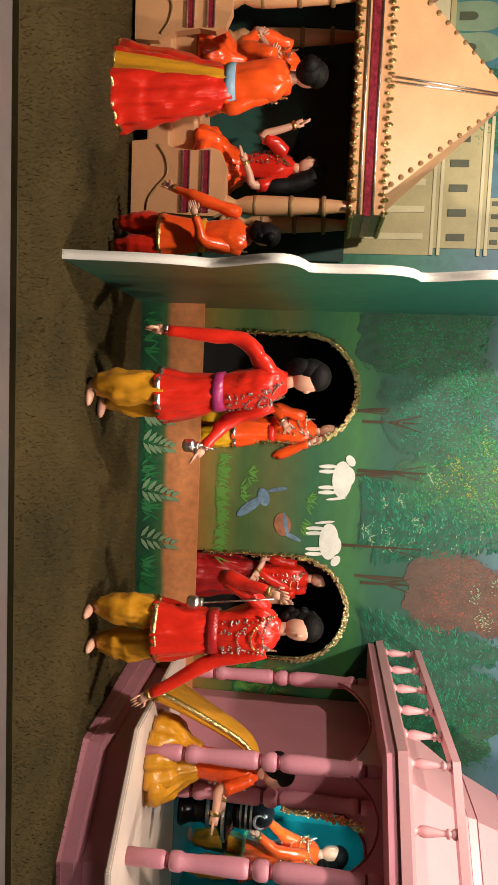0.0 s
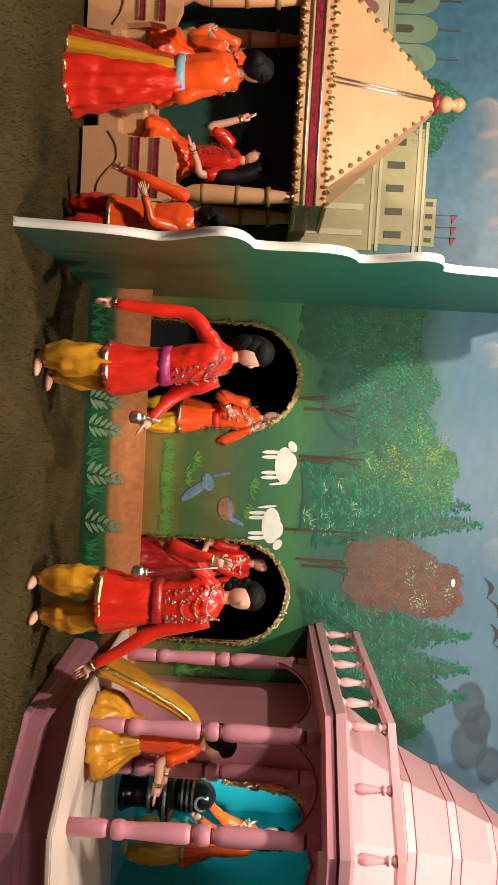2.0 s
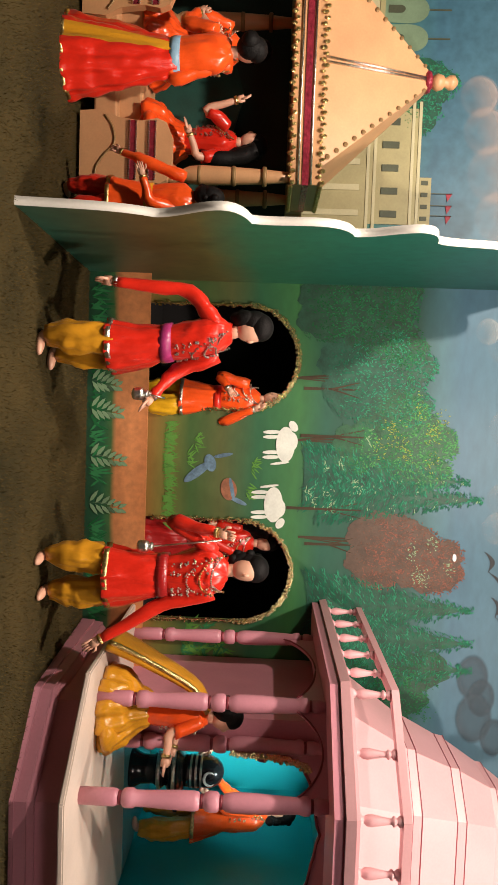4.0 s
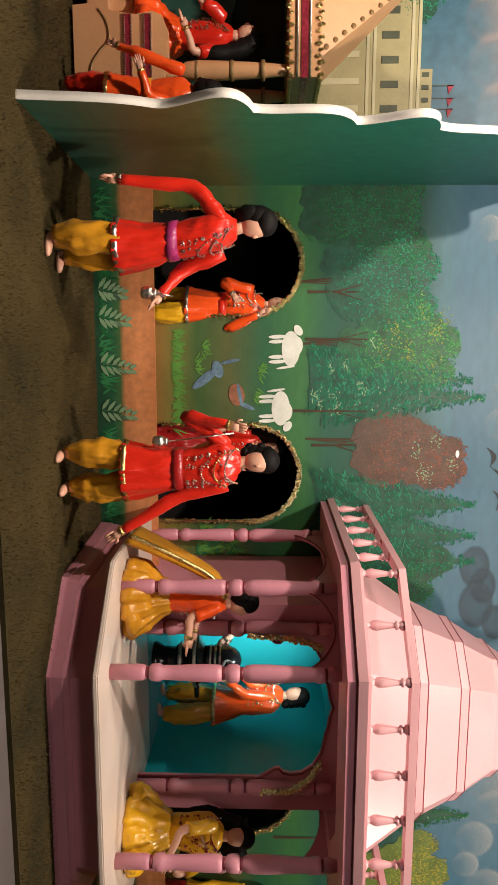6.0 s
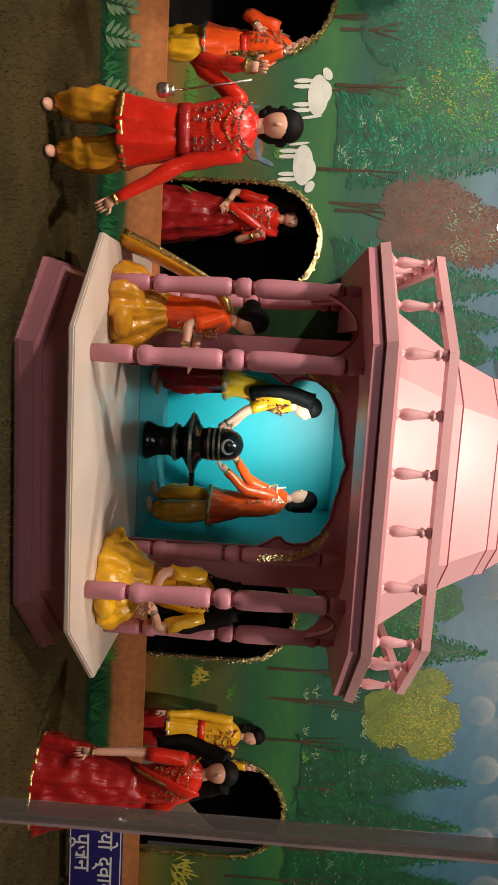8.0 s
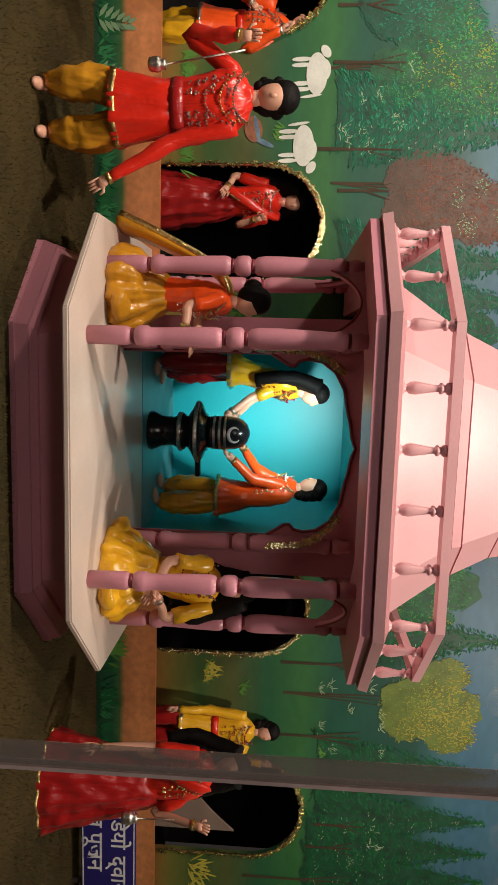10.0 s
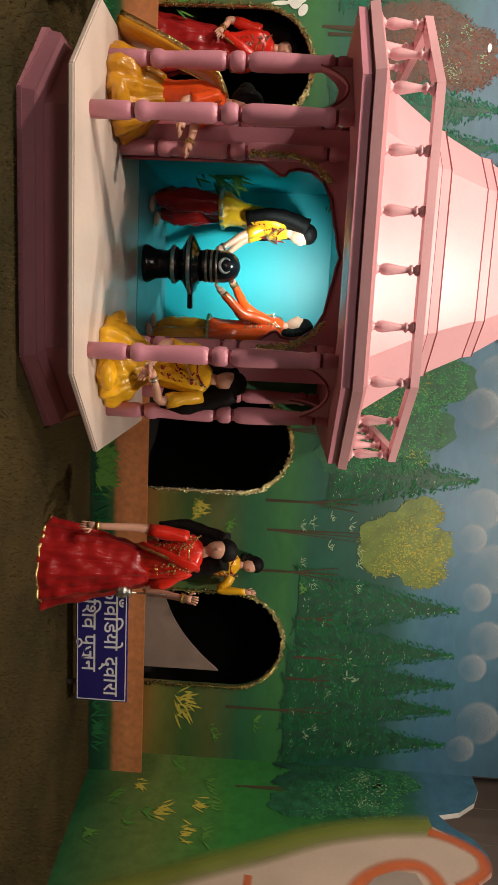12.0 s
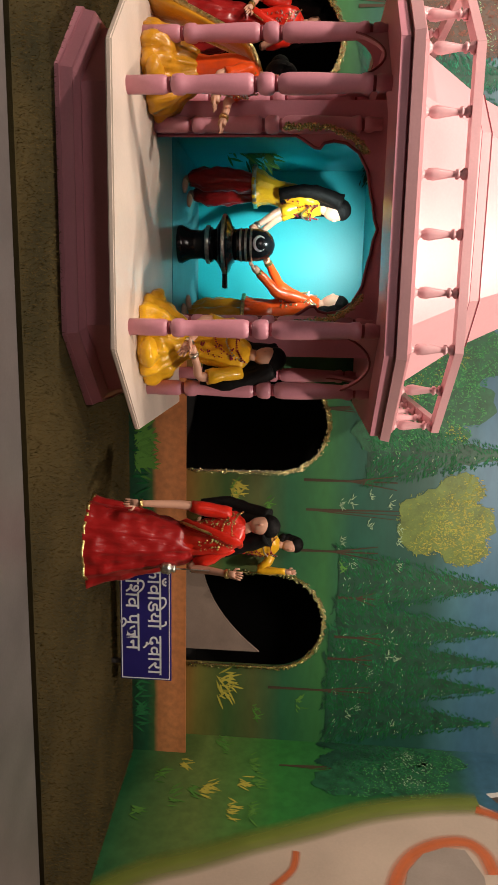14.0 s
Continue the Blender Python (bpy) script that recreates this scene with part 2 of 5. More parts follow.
# ---------------------------------------------------------------- painted walls
def mural(name, stops, lo, hi, wobble=0.05, scale=2.5, stretch=(1, 1, 1), rough=0.5, mottle=0.4):
    """Wall paint in soft brushed bands by height: stops are (z, colour)."""
    m = bpy.data.materials.new(name)
    m.use_nodes = True
    nt = m.node_tree
    b = nt.nodes["Principled BSDF"]
    geo, sep = nt.nodes.new("ShaderNodeNewGeometry"), nt.nodes.new("ShaderNodeSeparateXYZ")
    nt.links.new(geo.outputs["Position"], sep.inputs[0])
    mp = nt.nodes.new("ShaderNodeMapping")
    mp.inputs["Scale"].default_value = stretch
    nt.links.new(geo.outputs["Position"], mp.inputs[0])
    n1, n2 = nt.nodes.new("ShaderNodeTexNoise"), nt.nodes.new("ShaderNodeTexNoise")
    n1.inputs["Scale"].default_value, n2.inputs["Scale"].default_value = scale, scale * 9
    n1.inputs["Detail"].default_value = n2.inputs["Detail"].default_value = 4
    for n in (n1, n2):
        nt.links.new(mp.outputs[0], n.inputs["Vector"])
    off = nt.nodes.new("ShaderNodeMath")
    off.operation = "MULTIPLY_ADD"
    nt.links.new(n1.outputs["Fac"], off.inputs[0])
    off.inputs[1].default_value = wobble * 2
    nt.links.new(sep.outputs["Z"], off.inputs[2])
    rng = nt.nodes.new("ShaderNodeMapRange")
    rng.inputs["From Min"].default_value, rng.inputs["From Max"].default_value = lo + wobble, hi + wobble
    nt.links.new(off.outputs[0], rng.inputs["Value"])
    ramp = nt.nodes.new("ShaderNodeValToRGB")
    el = ramp.color_ramp.elements
    while len(el) < len(stops):
        el.new(0.5)
    for e, (z, c) in zip(el, stops):
        e.position, e.color = (z - lo) / (hi - lo), (*c, 1)
    nt.links.new(rng.outputs[0], ramp.inputs[0])
    mix = nt.nodes.new("ShaderNodeMix")
    mix.data_type, mix.blend_type = "RGBA", "MULTIPLY"
    mix.inputs["Factor"].default_value = mottle
    r2 = nt.nodes.new("ShaderNodeValToRGB")
    r2.color_ramp.elements[0].position, r2.color_ramp.elements[1].position = 0.3, 0.7
    r2.color_ramp.elements[0].color, r2.color_ramp.elements[1].color = (0.45, 0.5, 0.45, 1), (1.25, 1.25, 1.15, 1)
    nt.links.new(n2.outputs["Fac"], r2.inputs[0])
    nt.links.new(ramp.outputs[0], mix.inputs["A"])
    nt.links.new(r2.outputs[0], mix.inputs["B"])
    nt.links.new(mix.outputs["Result"], b.inputs["Base Color"])
    b.inputs["Roughness"].default_value = rough
    return m


SKY = (0.044, 0.132, 0.205)
MEADOW = mural("mural_meadow", [(0.3, (0.30, 0.13, 0.03)), (0.42, (0.17, 0.16, 0.035)), (0.6, (0.045, 0.105, 0.028)), (0.8, (0.085, 0.10, 0.030)), (1.0, (0.018, 0.105, 0.045)), (1.25, (0.032, 0.145, 0.040)),
                                (1.42, (0.009, 0.085, 0.052)), (1.75, (0.008, 0.065, 0.044)), (1.95, (0.012, 0.07, 0.052)), (2.12, (0.045, 0.14, 0.18)), (2.25, SKY), (2.5, (0.058, 0.150, 0.220)), (3.4, (0.09, 0.17, 0.23))], 0, 3.4, 0.06, 2.0, (0.55, 1, 1.3), mottle=0.22)
PATH_BOARD = mural("mural_path", [(0.0, (0.01, 0.05, 0.025)), (0.10, (0.015, 0.09, 0.04)), (0.145, (0.05, 0.12, 0.04)), (0.175, (0.48, 0.19, 0.075)), (0.26, (0.62, 0.24, 0.095)), (0.36, (0.52, 0.19, 0.07))], 0, 0.4, 0.02, 3.0)
THRONE_WALL = mural("mural_palace_sky", [(0.0, (0.02, 0.05, 0.02)), (0.3, (0.02, 0.10, 0.06)), (0.9, (0.02, 0.12, 0.07)), (1.2, (0.03, 0.15, 0.09)), (1.5, (0.05, 0.2, 0.15)), (2.0, SKY), (2.6, (0.070, 0.175, 0.25))], 0, 3.4, 0.06, 2.0)
SIDE_GREEN = mural("side_wall_green", [(0.0, (0.012, 0.11, 0.04)), (0.5, (0.13, 0.20, 0.05)), (1.0, (0.03, 0.19, 0.035)), (1.7, (0.012, 0.09, 0.03)), (2.15, (0.02, 0.1, 0.06)), (2.3, SKY)], 0, 3.4, 0.08, 2.0)
PARTITION_GREEN = mural("partition_green", [(0.0, (0.012, 0.10, 0.07)), (0.5, (0.10, 0.07, 0.025)), (0.75, (0.11, 0.10, 0.03)), (1.0, (0.02, 0.15, 0.08)), (1.5, (0.010, 0.12, 0.085)), (2.3, (0.008, 0.10, 0.09))], 0, 2.8, 0.15, 1.6)

WALL_Y, BOARD_Y = 3.30, 3.085
ARCHES = [(0.487, 0.318), (1.806, 0.318), (4.055, 0.325), (5.41, 0.340)]
SPRING, SILL = 0.925, 0.30


def arch_outline(cx, r, n=20):
    return [(cx - r, SILL)] + [(cx - r * math.cos(k * math.pi / n), SPRING + r * math.sin(k * math.pi / n)) for k in range(n + 1)] + [(cx + r, SILL)]


def build_back_wall():
    """The mural wall in strips, so that the arches go right through it."""
    bm = bmesh.new()
    x0, x1, top, thick = 0.0, 6.30, 3.4, 0.03
    edges = [x0]
    for cx, r in ARCHES:
        edges += [cx - r, cx + r]
    edges.append(x1)
    for a, b in zip(edges[::2], edges[1::2]):
        if a < 2.9 < b:
            slab_xz([(a, SILL), (a, top), (b, top), (b, SILL), (3.56, SILL), (3.56, 1.73), (2.38, 1.73), (2.38, SILL)], WALL_Y, WALL_Y + thick, bm)
        else:
            slab_xz([(a, SILL), (a, top), (b, top), (b, SILL)], WALL_Y, WALL_Y + thick, bm)
    for cx, r in ARCHES:
        line = arch_outline(cx, r)[1:-1]
        slab_xz([(cx - r, top)] + line[::1] + [(cx + r, top)], WALL_Y, WALL_Y + thick, bm)
    bmesh.ops.remove_doubles(bm, verts=bm.verts[:], dist=0.0005)
    return tagged(part("wall_north", bm, MEADOW), "back wall painted with meadow, woods and sky, pierced by arches", "wall", kind="structure")


wall_north = build_back_wall()
tagged(part("path_board", box(0.03, 2.40, BOARD_Y, BOARD_Y + 0.02, -0.01, 0.36, bm=box(3.55, 6.30, BOARD_Y, BOARD_Y + 0.02, -0.01, 0.36)), PATH_BOARD), "low front board painted as an orange path", "painted board", kind="structure")
tagged(part("wall_throne", box(-3.0, 0.0, WALL_Y, WALL_Y + 0.03, 0.0, 3.4), THRONE_WALL), "painted palace and sky behind the throne", "wall", kind="structure")


def tinsel(cx, r):
    """The tinsel braid round an arch, with its frayed knots."""
    bm = bmesh.new()
    line = [(cx - r, 0.36), (cx - r, 0.55), (cx - r, 0.75)] + arch_outline(cx, r)[1:-1] + [(cx + r, 0.75), (cx + r, 0.55), (cx + r, 0.36)]
    pts = curve_points([(x, WALL_Y - 0.012, z) for x, z in line], 170)
    tube(bm, pts, [0.007 for _ in pts], segs=6)
    for p in pts:
        for _ in range(4):
            q = p + Vector((random.uniform(-0.016, 0.016), random.uniform(-0.012, 0.0), random.uniform(-0.016, 0.016)))
            bmesh.ops.create_icosphere(bm, subdivisions=0 + 1, radius=random.uniform(0.005, 0.009), matrix=Matrix.Translation(q))
    return part("tinsel", bm, GLITTER, wall_north, "glittering gold tinsel braid round an arch")


for cx, r in ARCHES:
    tinsel(cx, r)

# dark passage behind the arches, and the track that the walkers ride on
# back, floor and ceiling have the passage's darkness put into their colour
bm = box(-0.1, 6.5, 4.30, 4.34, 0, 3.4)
tagged(part("passage_wall", bm, VOID), "back of the passage behind the arches, black for its darkness", "wall", kind="structure")
tagged(part("passage_floor", box(0.0, 6.4, BOARD_Y + 0.02, 4.3, 0.20, 0.24), VOID), "track floor behind the path board, black for its darkness", "floor", kind="structure")
tagged(part("passage_ceiling", box(0.0, 6.4, WALL_Y + 0.03, 4.3, 1.9, 1.94), VOID), "ceiling of the passage, black for its darkness", "ceiling", kind="structure")
bm = slab_xz([(5.0, 0.24)] + [(5.0 + 0.75 * u, 0.40 + 0.42 * u ** 2.2) for u in [k / 12 for k in range(13)]] + [(5.75, 0.24)], 3.50, 3.52)
tagged(part("passage_screen", bm, BEIGE), "curved beige board inside the arch", "board", kind="structure")

def board_yz(poly, x0, x1, bm=None):
    bm = bm or bmesh.new()
    a = [bm.verts.new((x0, y, z)) for y, z in poly]
    b = [bm.verts.new((x1, y, z)) for y, z in poly]
    n = len(poly)
    for k in range(n):
        f = bm.faces.new((a[k], b[k], b[(k + 1) % n], a[(k + 1) % n]))
        f.material_index = 1
        f.smooth = abs((Vector(poly[(k + 1) % n]) - Vector(poly[k])).length) < 0.08
    bm.faces.new(a)
    bm.faces.new(b[::-1])
    bmesh.ops.recalc_face_normals(bm, faces=bm.faces[:])
    return bm


# ---------------------------------------------------------------- floor and surround
def turf():
    m = material("brown_green_turf", (0.040, 0.032, 0.010), 0.9, scale=2.2, vary=0.55, bump=0.9, fine=260, hue=0.15, spec=0.2)
    bm = bmesh.new()
    board_yz([(1.355, -0.06), (1.355, 0.06), (1.80, 0.06), (3.085, 0.0), (4.3, 0.0), (4.3, -0.06)], -3.0, 6.42, bm)
    for f in bm.faces:
        f.material_index = 0
    return tagged(part("floor", bm, m), "worn brownish green artificial turf floor", "floor", kind="structure"), m


floor, TURF = turf()
bm = bmesh.new()
rng = random.Random(5)
for _ in range(105000):
    x, y = rng.uniform(-2.4, 6.4), 1.36 + 1.72 * rng.random() ** 1.1
    a, h, w = rng.uniform(0, math.tau), rng.uniform(0.007, 0.019), 0.0017
    lean = Vector((rng.uniform(-0.011, 0.011), rng.uniform(-0.011, 0.011), h))
    s = Vector((math.cos(a) * w, math.sin(a) * w, 0))
    p = Vector((x, y, 0.06 * min(1.0, (3.085 - y) / 1.285) - 0.001))
    bm.faces.new((bm.verts.new(p - s), bm.verts.new(p + s), bm.verts.new(p + lean)))
TURF_BLADE = material("turf_blades", (0.056, 0.045, 0.014), 0.8, scale=3.0, vary=0.5, bump=0.0, per="island", hue=0.2, spec=0.2)
tagged(part("turf_blades", bm, TURF_BLADE), "short brown and green plastic grass blades", "grass", kind="stuff")

tagged(part("ledge", box(-3.0, 6.99, 0.55, 1.335, -0.04, 0.05, 0.004), LEDGE), "pale grey stone ledge before the turf", "ledge", kind="structure")
tagged(part("ledge_gap", box(-3.0, 6.42, 1.335, 1.355, -0.08, 0.02), DARK), "dark gap between ledge and turf", "gap", kind="structure")
tagged(part("ledge_front", box(-3.0, 6.99, 0.53, 0.55, -1.0, 0.049), LEDGE), "front face of the stone ledge", "wall", kind="structure")
tagged(part("hall_floor", box(-3.2, 7.04, -3.6, 0.55, -1.04, -1.0), ROOM), "dark floor of the visitors' hall", "floor", kind="structure")
tagged(part("hall_wall", box(-3.2, 7.04, -3.64, -3.6, -1.0, 3.44), ROOM), "dark wall of the visitors' hall", "wall", kind="structure")
tagged(part("wall_west", box(-3.04, -3.0, -3.6, 4.3, -1.0, 3.4), ROOM), "dark end wall", "wall", kind="structure")
tagged(part("ceiling", box(-3.1, 7.04, -3.6, 4.34, 3.4, 3.44), ROOM), "dark ceiling", "ceiling", kind="structure")

# ---------------------------------------------------------------- partition on the throne side
def scallop(points, bulge, n=14):
    """A line of outward bows between successive (y, z) points, each fullest towards its upper end."""
    out = []
    for (y0, z0), (y1, z1), bow in zip(points, points[1:], bulge):
        dy, dz = y1 - y0, z1 - z0
        for k in range(n):
            u = k / n
            w = bow * 6.75 * u * u * (1 - u)
            out.append((y0 + dy * u - dz * w, z0 + dz * u + dy * w))
    out.append(points[-1])
    return out


front = scallop([(1.72, 0.0), (1.85, 0.58), (1.91, 0.97), (2.08, 1.41), (2.16, 1.785), (2.50, 2.16), (2.84, 2.38), (3.30, 2.55)], (0.05, 0.42, 0.20, 0.40, 0.30, 0.40, 0.20))
bm = board_yz(front + [(3.30, 0.0)], -0.006, 0.030)
tagged(part("partition", bm, [PARTITION_GREEN, WHITE_EDGE]), "cut-out partition painted green, with a scalloped white edge", "partition", kind="structure")

# ---------------------------------------------------------------- pavilion
CX, CY = 2.947, 2.50


def octagon(grow=0.0, back=True):
    """The pavilion's plan: wide front, cut corners, run into the wall behind; grow moves every side outwards."""
    g = grow
    c = 0.385 + g * 0.45
    x0, x1, y0 = CX - 0.964 - g, CX + 0.964 + g, 1.665 - g
    y1 = 3.295
    return [(x0, y1), (x0, y0 + c), (x0 + c, y0), (x1 - c, y0), (x1, y0 + c), (x1, y1)]


pavilion = thing("pavilion", (0, 0, 0), "pink painted octagonal shrine pavilion with turned columns, railing and tiered roof", "pavilion")
SLAB_Z, SOFFIT = 0.318, 1.383
base = part("base", prism(octagon(-0.175), 0.0, 0.294), PINK, pavilion)
part("base_moulding", prism(octagon(-0.10), 0.0, 0.078, top=octagon(-0.102)), PINK, base, "pink plinth moulding")
part("base_moulding", prism(octagon(-0.11), 0.078, 0.125, top=octagon(-0.118)), PINK, base, "pink plinth moulding")
part("base_moulding", prism(octagon(-0.13), 0.125, 0.145, top=octagon(-0.158)), PINK, base, "pink plinth moulding")
bm = prism(octagon(0.0), 0.292, SLAB_Z)
bmesh.ops.bevel(bm, geom=bm.edges[:], offset=0.006, segments=2, affect="EDGES")
part("floor_slab", bm, CREAM, pavilion, "cream painted floor slab")

COLUMN = [(0.036, 0.0), (0.037, 0.15), (0.033, 0.165), (0.027, 0.17), (0.027, 0.185), (0.037, 0.192), (0.041, 0.21), (0.040, 0.235), (0.033, 0.245), (0.034, 0.30), (0.039, 0.40), (0.041, 0.495), (0.036, 0.515),
          (0.027, 0.52), (0.027, 0.535), (0.038, 0.545), (0.043, 0.565), (0.042, 0.59), (0.036, 0.60), (0.028, 0.603), (0.028, 0.62), (0.037, 0.63), (0.042, 0.66), (0.042, 0.74), (0.037, 0.86), (0.033, 0.945),
          (0.036, 0.95), (0.040, 0.965), (0.039, 0.985), (0.029, 0.992), (0.027, 1.005), (0.034, 1.012), (0.036, 1.03), (0.032, 1.05), (0.028, 1.055), (0.028, 1.09)]


def column(x, y, r=1.0):
    bm = lathe([(a * r, z) for a, z in COLUMN], 28, (x, y, SLAB_Z - 0.003))
    ob = part("column", bm, PINK, pavilion)
    for z in (0.177, 0.527, 0.611, 0.998):
        part("groove", lathe([(0.0285 * r, z - 0.007), (0.030 * r, z), (0.0285 * r, z + 0.007)], 24, (x, y, SLAB_Z - 0.003)), MAROON, ob, "dark red painted groove")
    return ob


for x, y in ((2.462, 1.90), (3.434, 1.89), (2.162, 2.20), (3.728, 2.225), (2.162, 3.10), (3.728, 3.10)):
    column(x, y)
for x, y in ((2.48, 2.43), (3.415, 2.43)):
    column(x, y, 1.0)

# shrine: front wall with a cusped arch, side walls, turquoise recess
NY, NB, NX0, NX1 = 2.47, 3.80, 2.42, 3.50


def cusped(cx, half, z0, spring, top):
    """Half of a cusped arch outline, mirrored: foils rising to a pointed crown."""
    rise = top - spring
    foils = [(0.0, 0.0), (0.02, 0.09), (0.055, 0.22), (0.058, 0.28), (0.034, 0.33), (0.024, 0.44), (0.034, 0.59), (0.078, 0.74), (0.16, 0.85), (0.28, 0.905), (half - 0.12, 0.93), (half - 0.05, 0.955), (half, 1.0)]
    right = [(half, z0)] + [(half - dx, spring + rise * u) for dx, u in foils]
    return [(cx + x, z) for x, z in right] + [(cx - x, z) for x, z in right[-2::-1]]


line = cusped(2.952, 0.432, SLAB_Z, 1.0, 1.410)
bm = bmesh.new()
half = len(line) // 2
slab_xz([(NX1 + 0.08, SLAB_Z), (NX1 + 0.08, 1.468), (2.952, 1.468)] + line[half::-1], NY, NY + 0.03, bm)
slab_xz([(2.952, 1.468), (NX0 - 0.06, 1.468), (NX0 - 0.06, SLAB_Z)] + line[:half - 1:-1], NY, NY + 0.03, bm)
shrine_wall = part("shrine_wall", bm, PINK, pavilion, "pink wall with a cusped arch opening")
bm = bmesh.new()
tube(bm, [(x, NY - 0.003, z) for x, z in line], [0.008] * len(line), segs=8)
part("arch_trim", bm, MAROON, shrine_wall, "dark red line along the cusped arch")
part("shrine_side", box(NX0 - 0.06, NX0 - 0.02, NY + 0.03, 3.295, SLAB_Z, 1.467), PINK, pavilion)
part("shrine_side", box(NX1 + 0.04, NX1 + 0.08, NY + 0.03, 3.295, SLAB_Z, 1.467), PINK, pavilion)
part("recess_side", box(NX0 - 0.019, NX0, NY + 0.031, NB, SLAB_Z, 1.466), TEAL, pavilion, "turquoise painted recess wall")
part("recess_side", box(NX1, NX1 + 0.039, NY + 0.031, NB, SLAB_Z, 1.466), TEAL, pavilion, "turquoise painted recess wall")
part("recess_back", box(NX0 - 0.02, NX1 + 0.04, NB, NB + 0.02, SLAB_Z, 1.70), TEAL, pavilion, "turquoise painted recess wall")
part("recess_top", box(NX0 - 0.019, NX1 + 0.039, NY + 0.031, NB, 1.448, 1.466), TEAL, pavilion, "turquoise painted recess top")
part("shrine_floor", box(NX0 + 0.001, NX1 - 0.001, 2.86, NB - 0.001, SLAB_Z - 0.02, SLAB_Z + 0.004), material("grey_turquoise_floor", (0.10, 0.30, 0.33), 0.4, vary=0.15), pavilion)

# eave, brackets, railing
def spandrel(x0, y0, x1, y1):
    """A thin board with a round arch cut out, between the heads of two columns."""
    a, b = Vector((x0, y0, 0)), Vector((x1, y1, 0))
    d = b - a
    n = Vector((d.y, -d.x, 0)).normalized() * 0.009
    line = [(u, 1.365 - 0.20 * (1 - math.sin(math.pi * u) ** 0.55)) for u in [k / 16 for k in range(17)]]
    outline = [(0.0, SOFFIT), (1.0, SOFFIT)] + line[::-1]
    bm = bmesh.new()
    f0 = [bm.verts.new(a + d * u + n + Vector((0, 0, z))) for u, z in outline]
    f1 = [bm.verts.new(a + d * u - n + Vector((0, 0, z))) for u, z in outline]
    m = len(outline)
    bm.faces.new(f0)
    bm.faces.new(f1[::-1])
    for k in range(m):
        bm.faces.new((f0[k], f1[k], f1[(k + 1) % m], f0[(k + 1) % m]))
    bmesh.ops.recalc_face_normals(bm, faces=bm.faces[:])
    board = part("spandrel", bm, PINK, pavilion, "pink arched board between column heads")
    bm = bmesh.new()
    tube(bm, [a + d * u + n * 1.2 + Vector((0, 0, z)) for u, z in line], [0.005] * 17, segs=6)
    part("spandrel_trim", bm, MAROON, board, "dark red edge line")


spandrel(2.162, 2.20, 2.462, 1.90)
spandrel(3.434, 1.89, 3.728, 2.225)
spandrel(2.162, 3.10, 2.162, 2.20)
spandrel(3.728, 2.225, 3.728, 3.10)


def garland(points, n):
    bm = bmesh.new()
    pts = curve_points(points, n)
    tube(bm, pts, [0.008 for _ in pts], segs=6)
    for p in [q for q in pts for _ in range(5)]:
        bmesh.ops.create_icosphere(bm, subdivisions=1, radius=random.uniform(0.005, 0.009), matrix=Matrix.Translation(p + Vector([random.uniform(-0.014, 0.014) for _ in range(3)])))
    tagged(part("garland", bm, GLITTER, pavilion, "silver and gold tinsel garland"), kind="stuff")


garland([(2.50, 2.38, 0.95), (2.51, 2.37, 1.15), (2.54, 2.40, 1.26), (2.60, 2.44, 1.34)], 60)
garland([(3.41, 2.38, 1.02), (3.39, 2.37, 1.17), (3.35, 2.40, 1.27), (3.28, 2.44, 1.34)], 60)

def eave_ring(grow, z0, z1, top=None):
    """A band along the pavilion's edge, open over the floor."""
    inner = octagon(-0.33)[::-1]
    return prism(octagon(grow) + inner, z0, z1, top=octagon(grow if top is None else top) + inner)


eave = part("eave", eave_ring(-0.005, SOFFIT, SOFFIT + 0.035), PINK, pavilion)
part("eave_fillet", eave_ring(-0.014, SOFFIT + 0.035, SOFFIT + 0.045), PINK, eave, "recessed fillet")
part("eave_moulding", eave_ring(0.012, SOFFIT + 0.045, SOFFIT + 0.085, 0.02), PINK_PALE, eave)
part("roof_deck", prism(octagon(-0.02), SOFFIT + 0.085, SOFFIT + 0.10), PINK_PALE, pavilion)
RAIL0, RAIL1 = SOFFIT + 0.10, 1.692
ring = octagon(-0.055)
BALUSTER = [(0.024, 0), (0.024, 0.012), (0.014, 0.02), (0.014, 0.026), (0.021, 0.034), (0.024, 0.055), (0.018, 0.09), (0.013, 0.12), (0.012, 0.135), (0.020, 0.14), (0.020, 0.148), (0.013, 0.153), (0.013, 0.158), (0.022, 0.165), (0.022, 0.178)]
bm0 = lathe(BALUSTER, 16)
me = bpy.data.meshes.new("baluster")
bm0.to_mesh(me)
bm0.free()
me.materials.append(PINK_PALE)
railing = new("railing")
railing.parent = pavilion
for (ax, ay), (bx, by) in zip(ring, ring[1:]):
    d = Vector((bx - ax, by - ay, 0))
    n = Vector((d.y, -d.x, 0)).normalized() * 0.03
    e = d.normalized() * 0.012
    a0, b0 = Vector((ax, ay, 0)) - e, Vector((bx, by, 0)) + e
    prism([tuple((p + q)[:2]) for p, q in ((a0, -n), (b0, -n), (b0, n), (a0, n))], RAIL1 - 0.034, RAIL1, bm := bmesh.new())
    bmesh.ops.recalc_face_normals(bm, faces=bm.faces[:])
    part("handrail", bm, PINK_PALE, railing)
    count = max(2, round(d.length / 0.235))
    for k in range(count):
        u = (k + (0.0 if d.length < 0.7 else 0.0)) / count
        ob = new("baluster", me)
        ob.parent = railing
        ob.location = (ax + d.x * u, ay + d.y * u, RAIL0 - 0.002)
